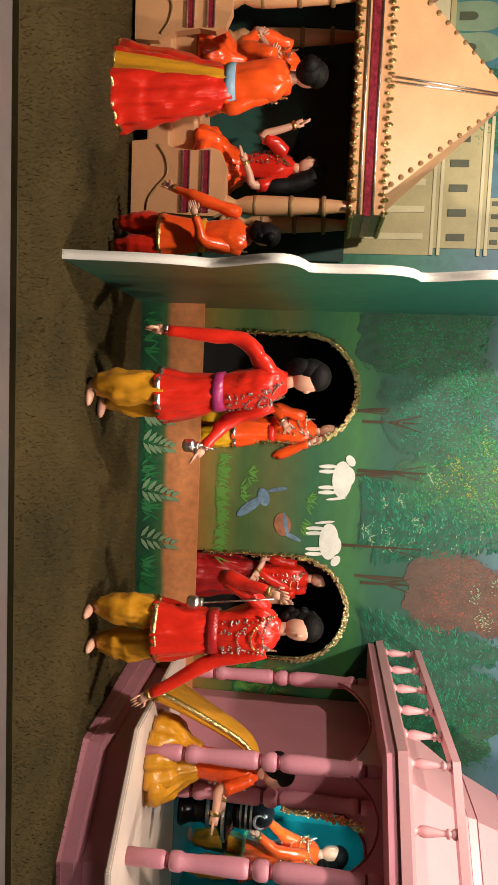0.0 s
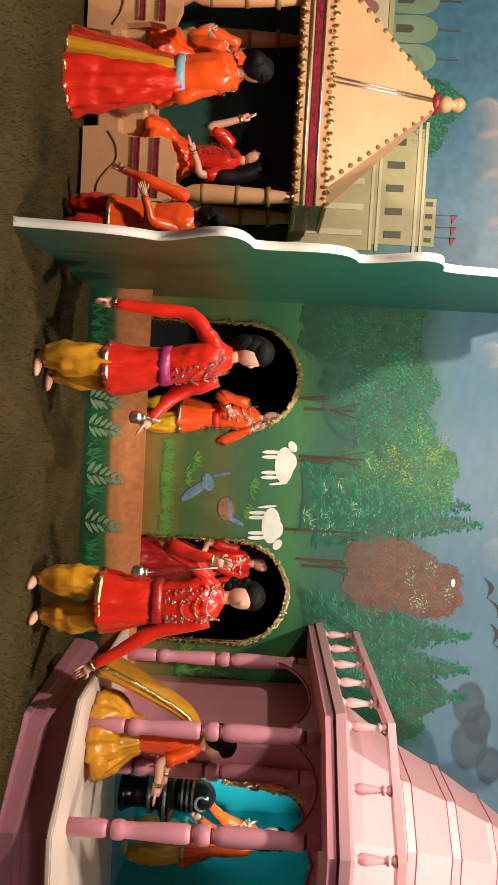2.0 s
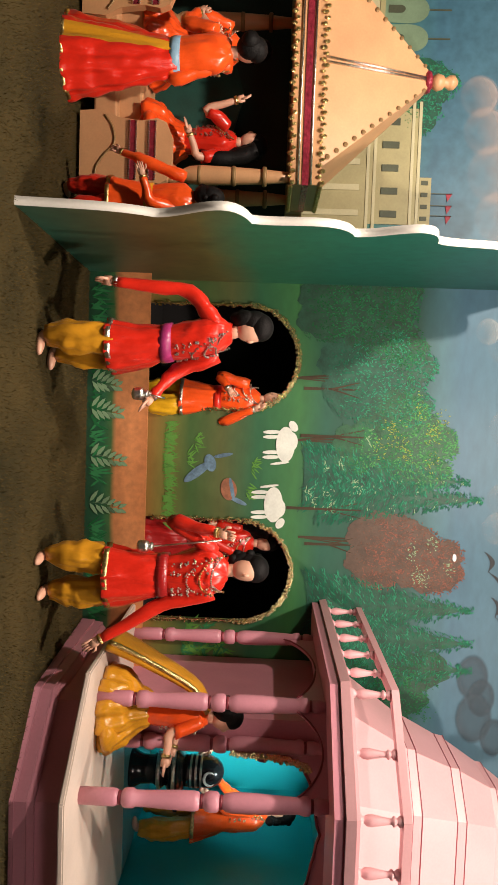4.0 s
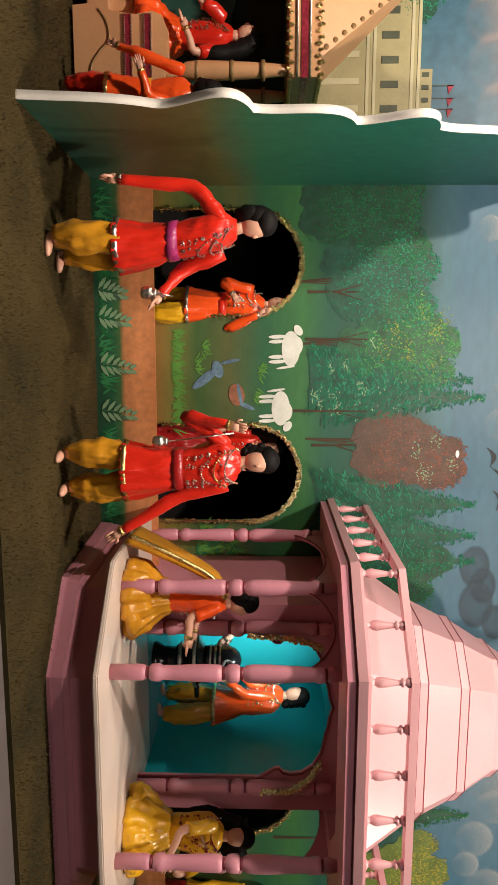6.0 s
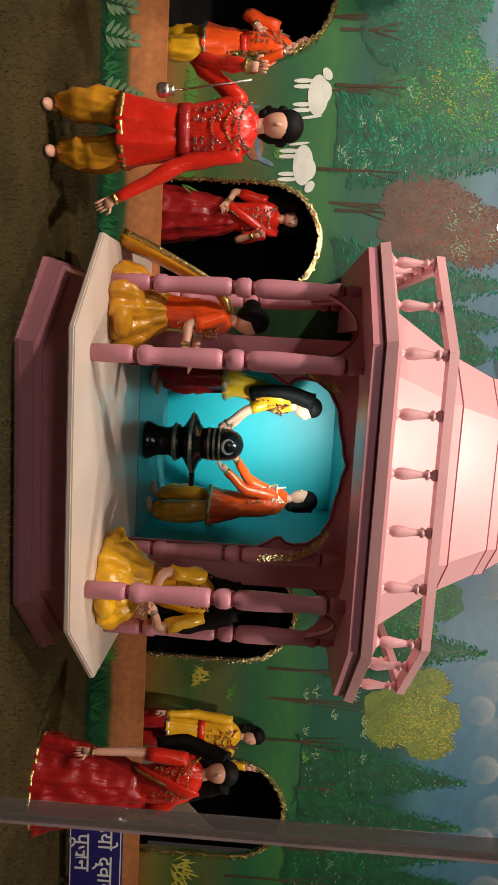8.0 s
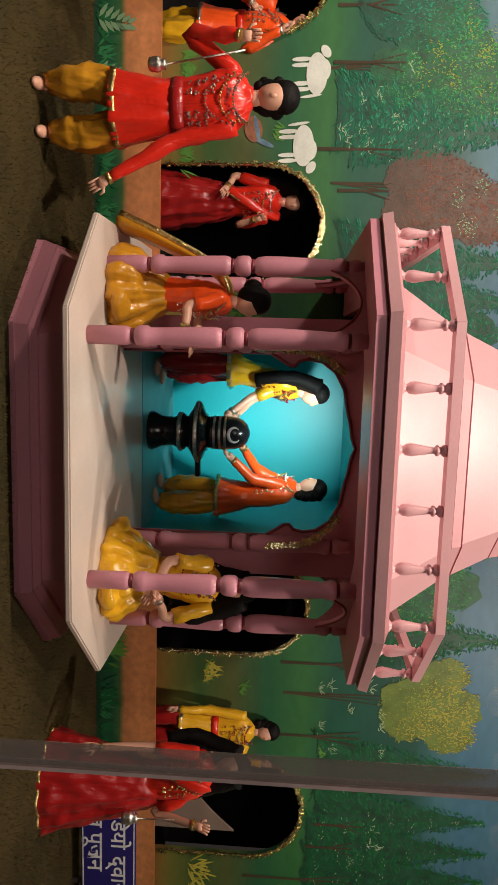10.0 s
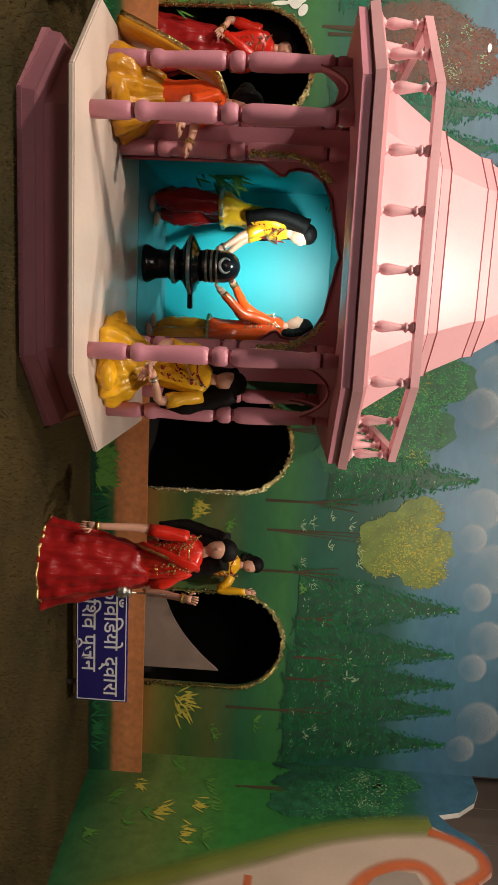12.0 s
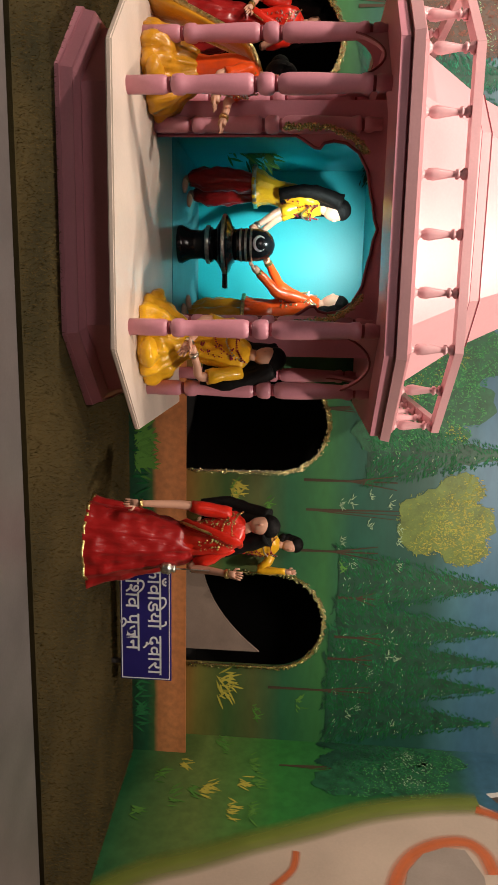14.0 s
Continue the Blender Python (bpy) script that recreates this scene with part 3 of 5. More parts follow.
part("rail_plinth", prism(octagon(-0.03), SOFFIT + 0.10, SOFFIT + 0.106), PINK_PALE, railing)

# tiered roof: an eight-sided spire cut by the wall
def spire_ring(s, n=8):
    """An octagon about the axis, scaled by s, cut at the wall."""
    full = [(CX - 0.96, CY + 0.36), (CX - 0.96, CY - 0.36), (CX - 0.60, CY - 0.70), (CX + 0.60, CY - 0.70), (CX + 0.96, CY - 0.36), (CX + 0.96, CY + 0.36), (CX + 0.60, CY + 0.70), (CX - 0.60, CY + 0.70)]
    return [(CX + (x - CX) * s, min(CY + (y - CY) * s, 3.297)) for x, y in full]


TIERS = [(0.80, 1.475, 0.565, 1.82), (0.565, 1.83, 0.46, 2.045), (0.46, 2.055, 0.345, 2.24), (0.345, 2.25, 0.215, 2.43)]
for s0, z0, s1, z1 in TIERS:
    tier = part("roof_tier", prism(spire_ring(s0), z0, z1, top=spire_ring(s1)), PINK_PALE, pavilion)
    part("tier_band", prism(spire_ring(s1 * 1.035), z1 - 0.03, z1 + 0.012, top=spire_ring(s1 * 1.02)), PINK_PALE, tier, "raised band")
    part("tier_line", prism(spire_ring(s1 * 1.038), z1 - 0.034, z1 - 0.029), MAROON, tier, "thin dark red line")
    part("tier_line", prism(spire_ring(s1 * 1.025), z1 + 0.011, z1 + 0.015), MAROON, tier, "thin dark red line")
part("roof_cap", lathe([(0.16, 0), (0.22, 0.01), (0.225, 0.03), (0.19, 0.045), (0.10, 0.05)], 32, (CX, CY, 2.43)), PINK_PALE, pavilion)
part("finial", lathe([(0.05, 0), (0.035, 0.02), (0.06, 0.05), (0.085, 0.10), (0.08, 0.15), (0.05, 0.19), (0.025, 0.21), (0.03, 0.24), (0.012, 0.28)], 24, (CX, CY, 2.478)), BROWN_BALL, pavilion, "brown varnished ball finial")

# ---------------------------------------------------------------- dolls
def doll(name, label, at, h=1.0, turn=0.0, lower="dhoti", top=RED, bottom=YELLOW, trim=GOLD, sash=None, arms=(), head=(0.0, 0.0), hem=0.30, bare=False, hair="short", jewels=SILVER, shawl=None, seed=1, sit=0.0, hips=(0, 0), skirt=(0.20, 0.16), panel=0.0):
    """A dressed display doll as one mesh. turn: the way it faces (0: to the visitors, 90: to +x). arms: shoulder, elbow, hand from its base, in metres.
    sit: how far the trunk is lowered by sitting. head: how far the head leans sideways and back."""
    rnd = random.Random(seed)
    bm = bmesh.new()
    f = Vector((math.sin(radians(turn)), -math.cos(radians(turn)), 0))
    side = Vector((f.y, -f.x, 0)) * -1
    mats = [SKIN, top, bottom, HAIR, trim, sash or trim, jewels, shawl or top]

    def mid(z):
        u = max(0.0, (z - 0.45) / 0.5)
        return hips[0] + head[0] * u, hips[1] + head[1] * u

    def ring(z, rx, ry, *more):
        x, y = mid(z)
        return (x * 1.0, y * 1.0, (z - sit) * h, rx * h, ry * h, *more)

    if lower == "dhoti":
        for k, s in enumerate((-1, 1)):
            o = side * (0.062 * s)
            rings = []
            for j in range(22):
                u = j / 21
                z = 0.045 + 0.435 * u
                r = (0.036 + 0.029 * min(1, u * 5)) * (1 + 0.045 * math.sin(j * 1.9 + k) * (1 - u)) * (1 - 0.30 * max(0.0, (u - 0.52) / 0.48))
                spread = o * (0.62 + 0.78 * min(1.0, (0.48 - z) / 0.26))
                rings.append((hips[0] + spread.x * h, hips[1] + spread.y * h, z * h, r * h, r * 1.08 * h, 0.055))
            loft(bm, rings, 2, 44, 6, 0.05, rnd.uniform(0, 6), turn, 0.34)
            p = o * 1.35 * h + f * 0.035 * h
            ball(bm, (hips[0] + p.x, hips[1] + p.y, 0.018 * h), 0.03 * h, 0, (0.8, 1.9, 0.62), turn, 12)
            tube(bm, [(hips[0] + o.x * 1.35 * h, hips[1] + o.y * 1.35 * h, 0.02 * h), (hips[0] + o.x * 1.35 * h, hips[1] + o.y * 1.35 * h, 0.07 * h)], [0.024 * h, 0.024 * h], 0)
    elif lower == "skirt":
        rings = [(hips[0], hips[1], z * h, (0.085 + (skirt[0] - 0.085) * (1 - z / 0.56) ** 0.8) * h, (0.065 + (skirt[1] - 0.065) * (1 - z / 0.56) ** 0.8) * h, 0.055 * (1 - 0.7 * z / 0.56)) for z in (0.0, 0.02, 0.06, 0.13, 0.2, 0.28, 0.36, 0.44, 0.5, 0.56)]
        sway = rnd.uniform(0, 6)
        first = len(bm.faces)
        loft(bm, denser(rings), 2, 84, 11, 0.05, sway, turn, 0.015)
        bm.faces.ensure_lookup_table()
        if shawl and panel:
            for g in bm.faces[first:]:
                c = g.calc_center_median()
                if abs(math.atan2(c.x - hips[0], -(c.y - hips[1])) - panel) < 0.32:
                    g.material_index = 7
        loft(bm, [(x, y, z + 0.001, rx * 1.012, ry * 1.012, w) for x, y, z, rx, ry, w in rings[0:2]], 4, 84, 11, 0.05, sway, turn, 0.015)
    elif lower == "seated":
        base = 0.50 - sit
        rings = [(hips[0], hips[1], z * h, rx * h, ry * h, w) for z, rx, ry, w in ((0.0, 0.21, 0.20, 0.05), (0.02, 0.225, 0.21, 0.06), (0.05, 0.22, 0.205, 0.06), (0.09, 0.20, 0.19, 0.06), (0.13, 0.175, 0.165, 0.06), (base * 0.85, 0.13, 0.12, 0.05), (base + 0.04, 0.09, 0.08, 0.02))]
        loft(bm, denser(rings), 2, 84, 12, 0.05, rnd.uniform(0, 6), turn, 0.075)
        for s in (-1, 1):
            k = side * (0.15 * s * h) + f * (0.10 * h)
            ball(bm, (hips[0] + k.x, hips[1] + k.y, 0.055 * h), 0.058 * h, 2, (1.3, 1.4, 0.8), turn, 18)
    # trunk: a tunic to the hem, or a short blouse
    low = hem if lower == "dhoti" else 0.50
    wide = [(low, 0.140, 0.112, 0.045), (low + 0.01, 0.140, 0.112, 0.045), ((low + 0.52) / 2, 0.118, 0.094, 0.035), (0.53, 0.098, 0.075, 0.012)] if lower == "dhoti" else [(0.50, 0.092, 0.072, 0.02)]
    body = [ring(*w) for w in wide] + [ring(z, a, b, 0.01) for z, a, b in ((0.56, 0.092, 0.072), (0.62, 0.098, 0.076), (0.69, 0.108, 0.080), (0.75, 0.108, 0.072), (0.79, 0.092, 0.058), (0.815, 0.062, 0.045), (0.83, 0.036, 0.036))]
    sway = rnd.uniform(0, 6)
    loft(bm, denser(body), 1, 64, 8, 0.02, sway, turn, 0.0)
    if lower == "dhoti":
        loft(bm, [ring(low + 0.002, 0.143, 0.115, 0.045), ring(low + 0.024, 0.1405, 0.1125, 0.045)], 4, 48, 8, 0.045, sway, turn, 0)
    if lower == "skirt":
        a, b = Vector((*mid(0.79), (0.79 - sit) * h)) + side * 0.075 * h, Vector((*mid(0.52), (0.52 - sit) * h)) - side * 0.085 * h
        drape = curve_points([a - f * 0.02 * h, a + f * 0.052 * h, a.lerp(b, 0.5) + f * 0.09 * h, b + f * 0.068 * h, b - f * 0.02 * h], 16)
        tube(bm, drape, [0.026 * h] * 16, 1, 12, 0.5)
        tube(bm, [p - Vector((0, 0, 0.022 * h)) + f * 0.004 * h for p in drape], [0.009 * h] * 16, 4, 8)
    if sash:
        loft(bm, [ring(0.525, 0.101, 0.080), ring(0.545, 0.104, 0.082), ring(0.575, 0.100, 0.080)], 5, 40, 6, 0.02, 0, turn, 0.2)
    x, y = mid(0.9)
    zz = (0.83 - sit) * h
    tube(bm, [(mid(0.8)[0], mid(0.8)[1], zz - 0.02 * h), (x, y, zz + 0.045 * h)], [0.030 * h, 0.027 * h], 0, 12)
    hc = Vector((x, y, (0.915 - sit) * h))
    ball(bm, hc, 0.058 * h, 0, (0.82, 0.95, 1.22), turn, 20)
    ball(bm, hc + f * 0.054 * h - Vector((0, 0, 0.004 * h)), 0.010 * h, 0, (0.8, 1.0, 1.5), turn, 8)
    # hair
    ball(bm, hc - f * 0.013 * h + Vector((0, 0, 0.040 * h)), 0.062 * h, 3, (0.98, 1.0, 0.92), turn, 24)
    ball(bm, hc - f * 0.030 * h + Vector((0, 0, 0.010 * h)), 0.064 * h, 3, (0.98, 0.9, 1.1), turn, 20)
    if hair == "short":
        ball(bm, hc - f * 0.038 * h - Vector((0, 0, 0.028 * h)), 0.060 * h, 3, (1.12, 0.78, 1.05), turn, 18)
        for _ in range(16):
            ball(bm, hc - f * rnd.uniform(0.02, 0.06) * h + side * rnd.uniform(-0.055, 0.055) * h + Vector((0, 0, rnd.uniform(-0.07, 0.05) * h)), rnd.uniform(0.018, 0.03) * h, 3, (1, 1, 1), turn, 8)
    elif hair == "long":
        p = hc - f * 0.035 * h
        for s in (-1.1, -0.55, 0, 0.55, 1.1):
            q = p + side * (0.045 * s * h)
            line = curve_points([q + Vector((0, 0, 0.03 * h)), q + side * 0.035 * s * h - Vector((0, 0, 0.08 * h)) - f * 0.03 * h, q + side * 0.07 * s * h - Vector((0, 0, 0.20 * h)) - f * 0.03 * h, q + side * 0.05 * s * h - Vector((0, 0, 0.33 * h)) - f * 0.02 * h], 12)
            tube(bm, line, [0.050 * h * (1 - 0.03 * k) * rnd.uniform(0.9, 1.12) for k in range(12)], 3, 14)
    elif hair == "bun":
        ball(bm, hc - f * 0.07 * h + Vector((0, 0, 0.01 * h)), 0.045 * h, 3, (1, 1, 1), turn, 14)
    # arms with sleeves, bangles and hands
    for shoulder, elbow, hand in arms:
        a, b, c = Vector(shoulder), Vector(elbow), Vector(hand)
        line = curve_points([a, a.lerp(b, 0.5) + Vector((0, 0, 0.004)), b, b.lerp(c, 0.5), c], 13)
        cut = 5 if bare else 12
        r0 = [0.036, 0.038, 0.037, 0.035, 0.034, 0.034, 0.034, 0.031, 0.029, 0.027, 0.025, 0.023, 0.021]
        tube(bm, line[:cut + 1], [r * h * (1.0 + 0.07 * math.sin(2.1 * k + seed)) for k, r in enumerate(r0[:cut + 1])], 1, 14)
        if bare:
            tube(bm, line[cut - 1:], [0.026 * h - 0.0012 * k * h for k in range(13 - cut + 1)], 0, 12)
        d = (c - line[-3]).normalized()
        tube(bm, [c - d * 0.012 * h, c + d * 0.004 * h], [0.024 * h, 0.024 * h], 4, 12)
        across = d.cross(f if abs(d.dot(f)) < 0.9 else Vector((0, 0, 1))).normalized()
        palm = c + d * 0.028 * h
        tube(bm, [c, c + d * 0.018 * h, c + d * 0.045 * h], [0.015 * h, 0.022 * h, 0.020 * h], 0, 10, 0.6)
        for j in range(4):
            s = (j - 1.5) * 0.010 * h
            tip = palm + across * s * 1.25 + d * (0.058 - 0.006 * abs(j - 1.3)) * h + f * 0.006 * h * (j % 2)
            tube(bm, [palm + across * s, palm + across * s * 1.15 + d * 0.03 * h, tip], [0.0062 * h, 0.0058 * h, 0.004 * h], 0, 6)
        tube(bm, [palm - across * 0.016 * h, palm - across * 0.034 * h + d * 0.012 * h, palm - across * 0.036 * h + d * 0.03 * h], [0.0066 * h, 0.006 * h, 0.0045 * h], 0, 6)
    crease(bm, (1,), 0.0085 * h, seed)
    crease(bm, (2,), 0.0125 * h, seed)
    # necklaces and embroidery
    def chest(z, ang, off):
        off += 0.004
        x, y = mid(z)
        k = 0 if z > 0.75 else 1
        rx, ry = (0.088, 0.056) if z > 0.77 else (0.108, 0.076) if z > 0.66 else (0.098, 0.076)
        d = f * math.cos(ang) * (ry + off) + side * math.sin(ang) * (rx + off)
        return Vector((x + d.x * h, y + d.y * h, (z - sit) * h))

    for drop, mat, size in ((0.05, 6, 0.0055), (0.10, 4, 0.006), (0.155, 6, 0.005)):
        for k in range(23):
            u = k / 22 * 2 - 1
            p = chest(0.815 - drop * (1 - u * u), u * 1.05, 0.006)
            made = bmesh.ops.create_icosphere(bm, subdivisions=1, radius=size * h, matrix=Matrix.Translation(p))
            for v in made["verts"]:
                for g in v.link_faces:
                    g.material_index = mat
    for _ in range(110):
        z, ang = rnd.choice((0.60, 0.63, 0.66, 0.69, 0.745, 0.77)) + rnd.uniform(-0.008, 0.008), rnd.choice((-0.75, -0.35, 0.4, 0.8)) + rnd.uniform(-0.12, 0.12)
        made = bmesh.ops.create_icosphere(bm, subdivisions=1, radius=rnd.uniform(0.003, 0.006) * h, matrix=Matrix.Translation(chest(z, ang, 0.002)))
        for v in made["verts"]:
            for g in v.link_faces:
                g.material_index = 6
    if shawl and not panel:
        x, y = mid(0.8)
        line = [hc - f * 0.03 * h + Vector((0, 0, -0.09 * h)), hc - f * 0.15 * h - Vector((0, 0, 0.16 * h)), Vector((hips[0], hips[1], 0)) - f * 0.25 * h + Vector((0, 0, 0.20 * h)), Vector((hips[0], hips[1], 0)) - f * 0.33 * h + Vector((0, 0, 0.02 * h))]
        pts = curve_points(line, 14)
        loft_pts = [h * (0.055 + 0.006 * k) for k in range(14)]
        tube(bm, pts, loft_pts, 7, 22, 1.0, 0.35)
        tube(bm, [p + side * h * (0.055 + 0.006 * k) * 0.9 for k, p in enumerate(pts)], [0.014 * h] * 14, 4, 8)
        tube(bm, [p - side * h * (0.055 + 0.006 * k) * 0.9 for k, p in enumerate(pts)], [0.014 * h] * 14, 4, 8)
    bmesh.ops.recalc_face_normals(bm, faces=bm.faces[:])
    ob = part(name, bm, mats)
    ob.location = at
    return tagged(ob, label, "doll")


def ground(y):
    """The height of the turf, which falls a little towards the back."""
    return 0.06 * min(1.0, max(0.0, (3.085 - y) / 1.285))


doll("standing_doll", "male doll in red tunic, purple sash and mustard dhoti", (0.525, 2.15, ground(2.15)), 1.02, 70, "dhoti", RED, YELLOW, SILVER, PURPLE,
     [((-0.10, -0.05, 0.79), (-0.24, -0.06, 0.66), (-0.27, -0.10, 0.34)), ((0.02, 0.06, 0.78), (0.10, 0.05, 0.60), (0.22, -0.02, 0.50))], head=(-0.10, 0.0), seed=3)
doll("standing_doll", "male doll in red tunic and mustard dhoti, hand held out", (1.565, 2.15, ground(2.15)), 1.04, 12, "dhoti", RED, YELLOW, GOLD, MAROON_CLOTH,
     [((-0.12, 0.0, 0.80), (-0.265, -0.03, 0.62), (-0.235, -0.10, 0.82)), ((0.06, 0.0, 0.80), (0.12, -0.02, 0.57), (0.28, -0.06, 0.30))], head=(-0.055, 0.0), seed=5)
doll("standing_doll", "female doll in dark red sari with long black hair", (4.49, 2.14, ground(2.14)), 0.93, -25, "skirt", RED, MAROON_CLOTH, GOLD, None,
     [((-0.16, 0.0, 0.70), (-0.21, -0.04, 0.47), (-0.22, -0.08, 0.27)), ((0.0, 0.0, 0.70), (0.10, -0.05, 0.51), (0.10, -0.12, 0.70))], head=(-0.12, 0.0), bare=True, hair="long", jewels=GOLD, seed=7, skirt=(0.235, 0.19))
doll("seated_doll", "kneeling female doll wrapped in a yellow shawl with gold border", (2.27, 2.34, SLAB_Z), 0.96, 75, "seated", ORANGE, YELLOW, GOLD, None,
     [((0.02, -0.07, 0.48), (0.06, -0.13, 0.34), (0.15, -0.17, 0.33)), ((0.03, 0.08, 0.48), (0.10, 0.08, 0.36), (0.20, 0.02, 0.34))], head=(0.04, 0.0), bare=True, hair="bun", shawl=YELLOW, seed=9, sit=0.30)
doll("seated_doll", "seated female doll in bright yellow sari with dark hair", (3.50, 2.20, SLAB_Z), 0.94, -40, "seated", YELLOW_BRIGHT, YELLOW_BRIGHT, SILVER, None,
     [((-0.06, -0.04, 0.46), (-0.10, -0.14, 0.30), (0.0, -0.20, 0.24)), ((0.14, -0.02, 0.46), (0.16, -0.12, 0.28), (0.05, -0.20, 0.26))], head=(0.08, 0.04), bare=True, hair="long", jewels=GARNET, seed=11, sit=0.30)
doll("worshipper_doll", "male doll in red dhoti and yellow top, bending forward", (2.62, 3.25, SLAB_Z + 0.004), 0.99, 70, "dhoti", YELLOW_BRIGHT, MAROON_CLOTH, SILVER, None,
     [((0.10, -0.04, 0.72), (0.16, -0.08, 0.56), (0.24, -0.14, 0.45)), ((0.10, 0.05, 0.72), (0.18, 0.02, 0.56), (0.27, -0.08, 0.47))], head=(0.16, -0.02), hem=0.42, hair="long", bare=True, jewels=GARNET, seed=13)
doll("worshipper_doll", "male doll in orange tunic and mustard dhoti with palms raised", (3.37, 3.22, SLAB_Z + 0.004), 1.0, -70, "dhoti", ORANGE, YELLOW, GOLD, None,
     [((-0.08, -0.05, 0.76), (-0.13, -0.10, 0.58), (-0.24, -0.14, 0.47)), ((-0.06, 0.05, 0.76), (-0.16, 0.02, 0.60), (-0.30, -0.08, 0.52))], head=(-0.08, 0.0), hem=0.36, seed=15)
# walkers on the track
doll("walking_doll", "male doll in orange tunic riding the track inside an arch", (0.74, 3.36, 0.24), 0.93, -50, "dhoti", ORANGE, YELLOW_BRIGHT, SILVER, RED,
     [((-0.09, -0.02, 0.70), (-0.14, -0.06, 0.52), (-0.06, -0.12, 0.58)), ((0.09, -0.02, 0.70), (0.14, -0.06, 0.55), (0.06, -0.10, 0.74))], head=(0.0, 0.0), seed=17)
doll("walking_doll", "female doll in red sari inside the dark arch", (1.66, 3.44, 0.24), 0.92, 30, "skirt", RED, MAROON_CLOTH, GOLD, None,
     [((-0.09, -0.02, 0.68), (-0.13, -0.06, 0.50), (-0.06, -0.12, 0.46)), ((0.09, -0.02, 0.68), (0.14, -0.06, 0.52), (0.12, -0.12, 0.62))], bare=True, hair="long", seed=19)
doll("walking_doll", "male doll in yellow tunic with red sash riding the track", (4.82, 3.20, 0.24), 0.86, 15, "dhoti", YELLOW_BRIGHT, MAROON_CLOTH, SILVER, RED,
     [((-0.09, -0.02, 0.66), (-0.13, -0.04, 0.44), (-0.16, -0.10, 0.26)), ((0.09, -0.02, 0.66), (0.17, -0.06, 0.60), (0.16, -0.10, 0.76))], head=(0.02, 0), jewels=GARNET, seed=21)
# round the throne
doll("standing_doll", "female doll in red and orange sari with a pale blue sash", (-0.90, 2.50, ground(2.5)), 0.96, 160, "skirt", ORANGE, RED, GOLD, BLUE_CLOTH,
     [((-0.14, 0.02, 0.72), (-0.20, 0.06, 0.56), (-0.28, 0.12, 0.62)), ((0.02, 0.02, 0.72), (0.10, 0.0, 0.52), (0.0, 0.10, 0.48))], head=(-0.06, 0.04), hair="bun", seed=23, skirt=(0.22, 0.17), shawl=YELLOW, panel=-0.35)
doll("seated_doll", "doll in orange satin seated on the throne, palms joined", (-1.17, 2.95, 0.34), 0.95, 0, "seated", ORANGE, ORANGE, GOLD, None,
     [((-0.10, -0.02, 0.45), (-0.14, -0.10, 0.28), (-0.02, -0.15, 0.36)), ((0.10, -0.02, 0.45), (0.14, -0.10, 0.28), (0.02, -0.15, 0.36))], bare=True, seed=25, sit=0.30)
doll("seated_doll", "doll in red and orange satin seated on the throne, hand raised", (-0.66, 2.92, 0.34), 0.94, -60, "seated", RED, ORANGE, GOLD, None,
     [((-0.06, -0.06, 0.45), (-0.12, -0.13, 0.34), (-0.17, -0.13, 0.50)), ((0.08, -0.02, 0.45), (0.12, -0.12, 0.30), (0.02, -0.16, 0.26))], bare=True, hair="long", seed=27, sit=0.30)
doll("standing_doll", "child doll in red and mustard satin beside the partition", (-0.20, 2.40, ground(2.4)), 0.78, 150, "dhoti", ORANGE, RED, GOLD, YELLOW,
     [((-0.10, 0.0, 0.60), (-0.15, -0.06, 0.42), (-0.20, -0.04, 0.30)), ((0.06, 0.0, 0.60), (0.04, -0.1, 0.45), (-0.06, -0.14, 0.42))], head=(0.0, 0.0), seed=29)
doll("standing_doll", "doll in yellow skirt and red blouse beside the throne", (-1.62, 2.62, ground(2.62)), 0.98, 60, "skirt", RED, YELLOW_BRIGHT, GOLD, None,
     [((-0.10, 0.0, 0.72), (-0.14, -0.06, 0.52), (-0.04, -0.14, 0.50)), ((0.06, 0.0, 0.74), (0.12, -0.04, 0.58), (0.20, -0.10, 0.66))], hair="long", seed=31, skirt=(0.19, 0.15))


def carried_pot(at, top):
    """A small embossed silver pot on a thin rod, as the pilgrims carry."""
    pot = thing("hanging_pot", at, "embossed silver water pot on a thin rod", "pot")
    part("pot", lathe([(0.012, 0), (0.024, 0.006), (0.029, 0.018), (0.027, 0.026), (0.030, 0.034), (0.026, 0.048), (0.015, 0.056), (0.021, 0.064), (0.015, 0.072)], 18), SILVER, pot)
    bm = bmesh.new()
    tube(bm, [(0, 0, 0.07), Vector(top) - Vector(at)], [0.004, 0.004], segs=8)
    part("rod", bm, SILVER, pot)


carried_pot((1.415, 2.10, 0.50), (1.37, 2.08, 0.88))
carried_pot((0.735, 2.10, 0.46), (0.75, 2.13, 0.60))
carried_pot((4.575, 2.02, 0.42), (4.59, 2.05, 0.75))

# ---------------------------------------------------------------- black stone emblem in the shrine
emblem = thing("stone_emblem", (2.975, 3.06, SLAB_Z), "polished black stone pillar on a round pedestal with silver bands", "shrine stone")
part("pedestal", lathe([(0.105, 0), (0.11, 0.02), (0.10, 0.04), (0.085, 0.07), (0.08, 0.14), (0.095, 0.165), (0.105, 0.18), (0.10, 0.20), (0.085, 0.215)], 32), BLACK_STONE, emblem)
part("basin", lathe([(0.085, 0.215), (0.12, 0.24), (0.165, 0.265), (0.17, 0.285), (0.15, 0.30), (0.11, 0.315), (0.10, 0.33)], 36), BLACK_STONE, emblem)
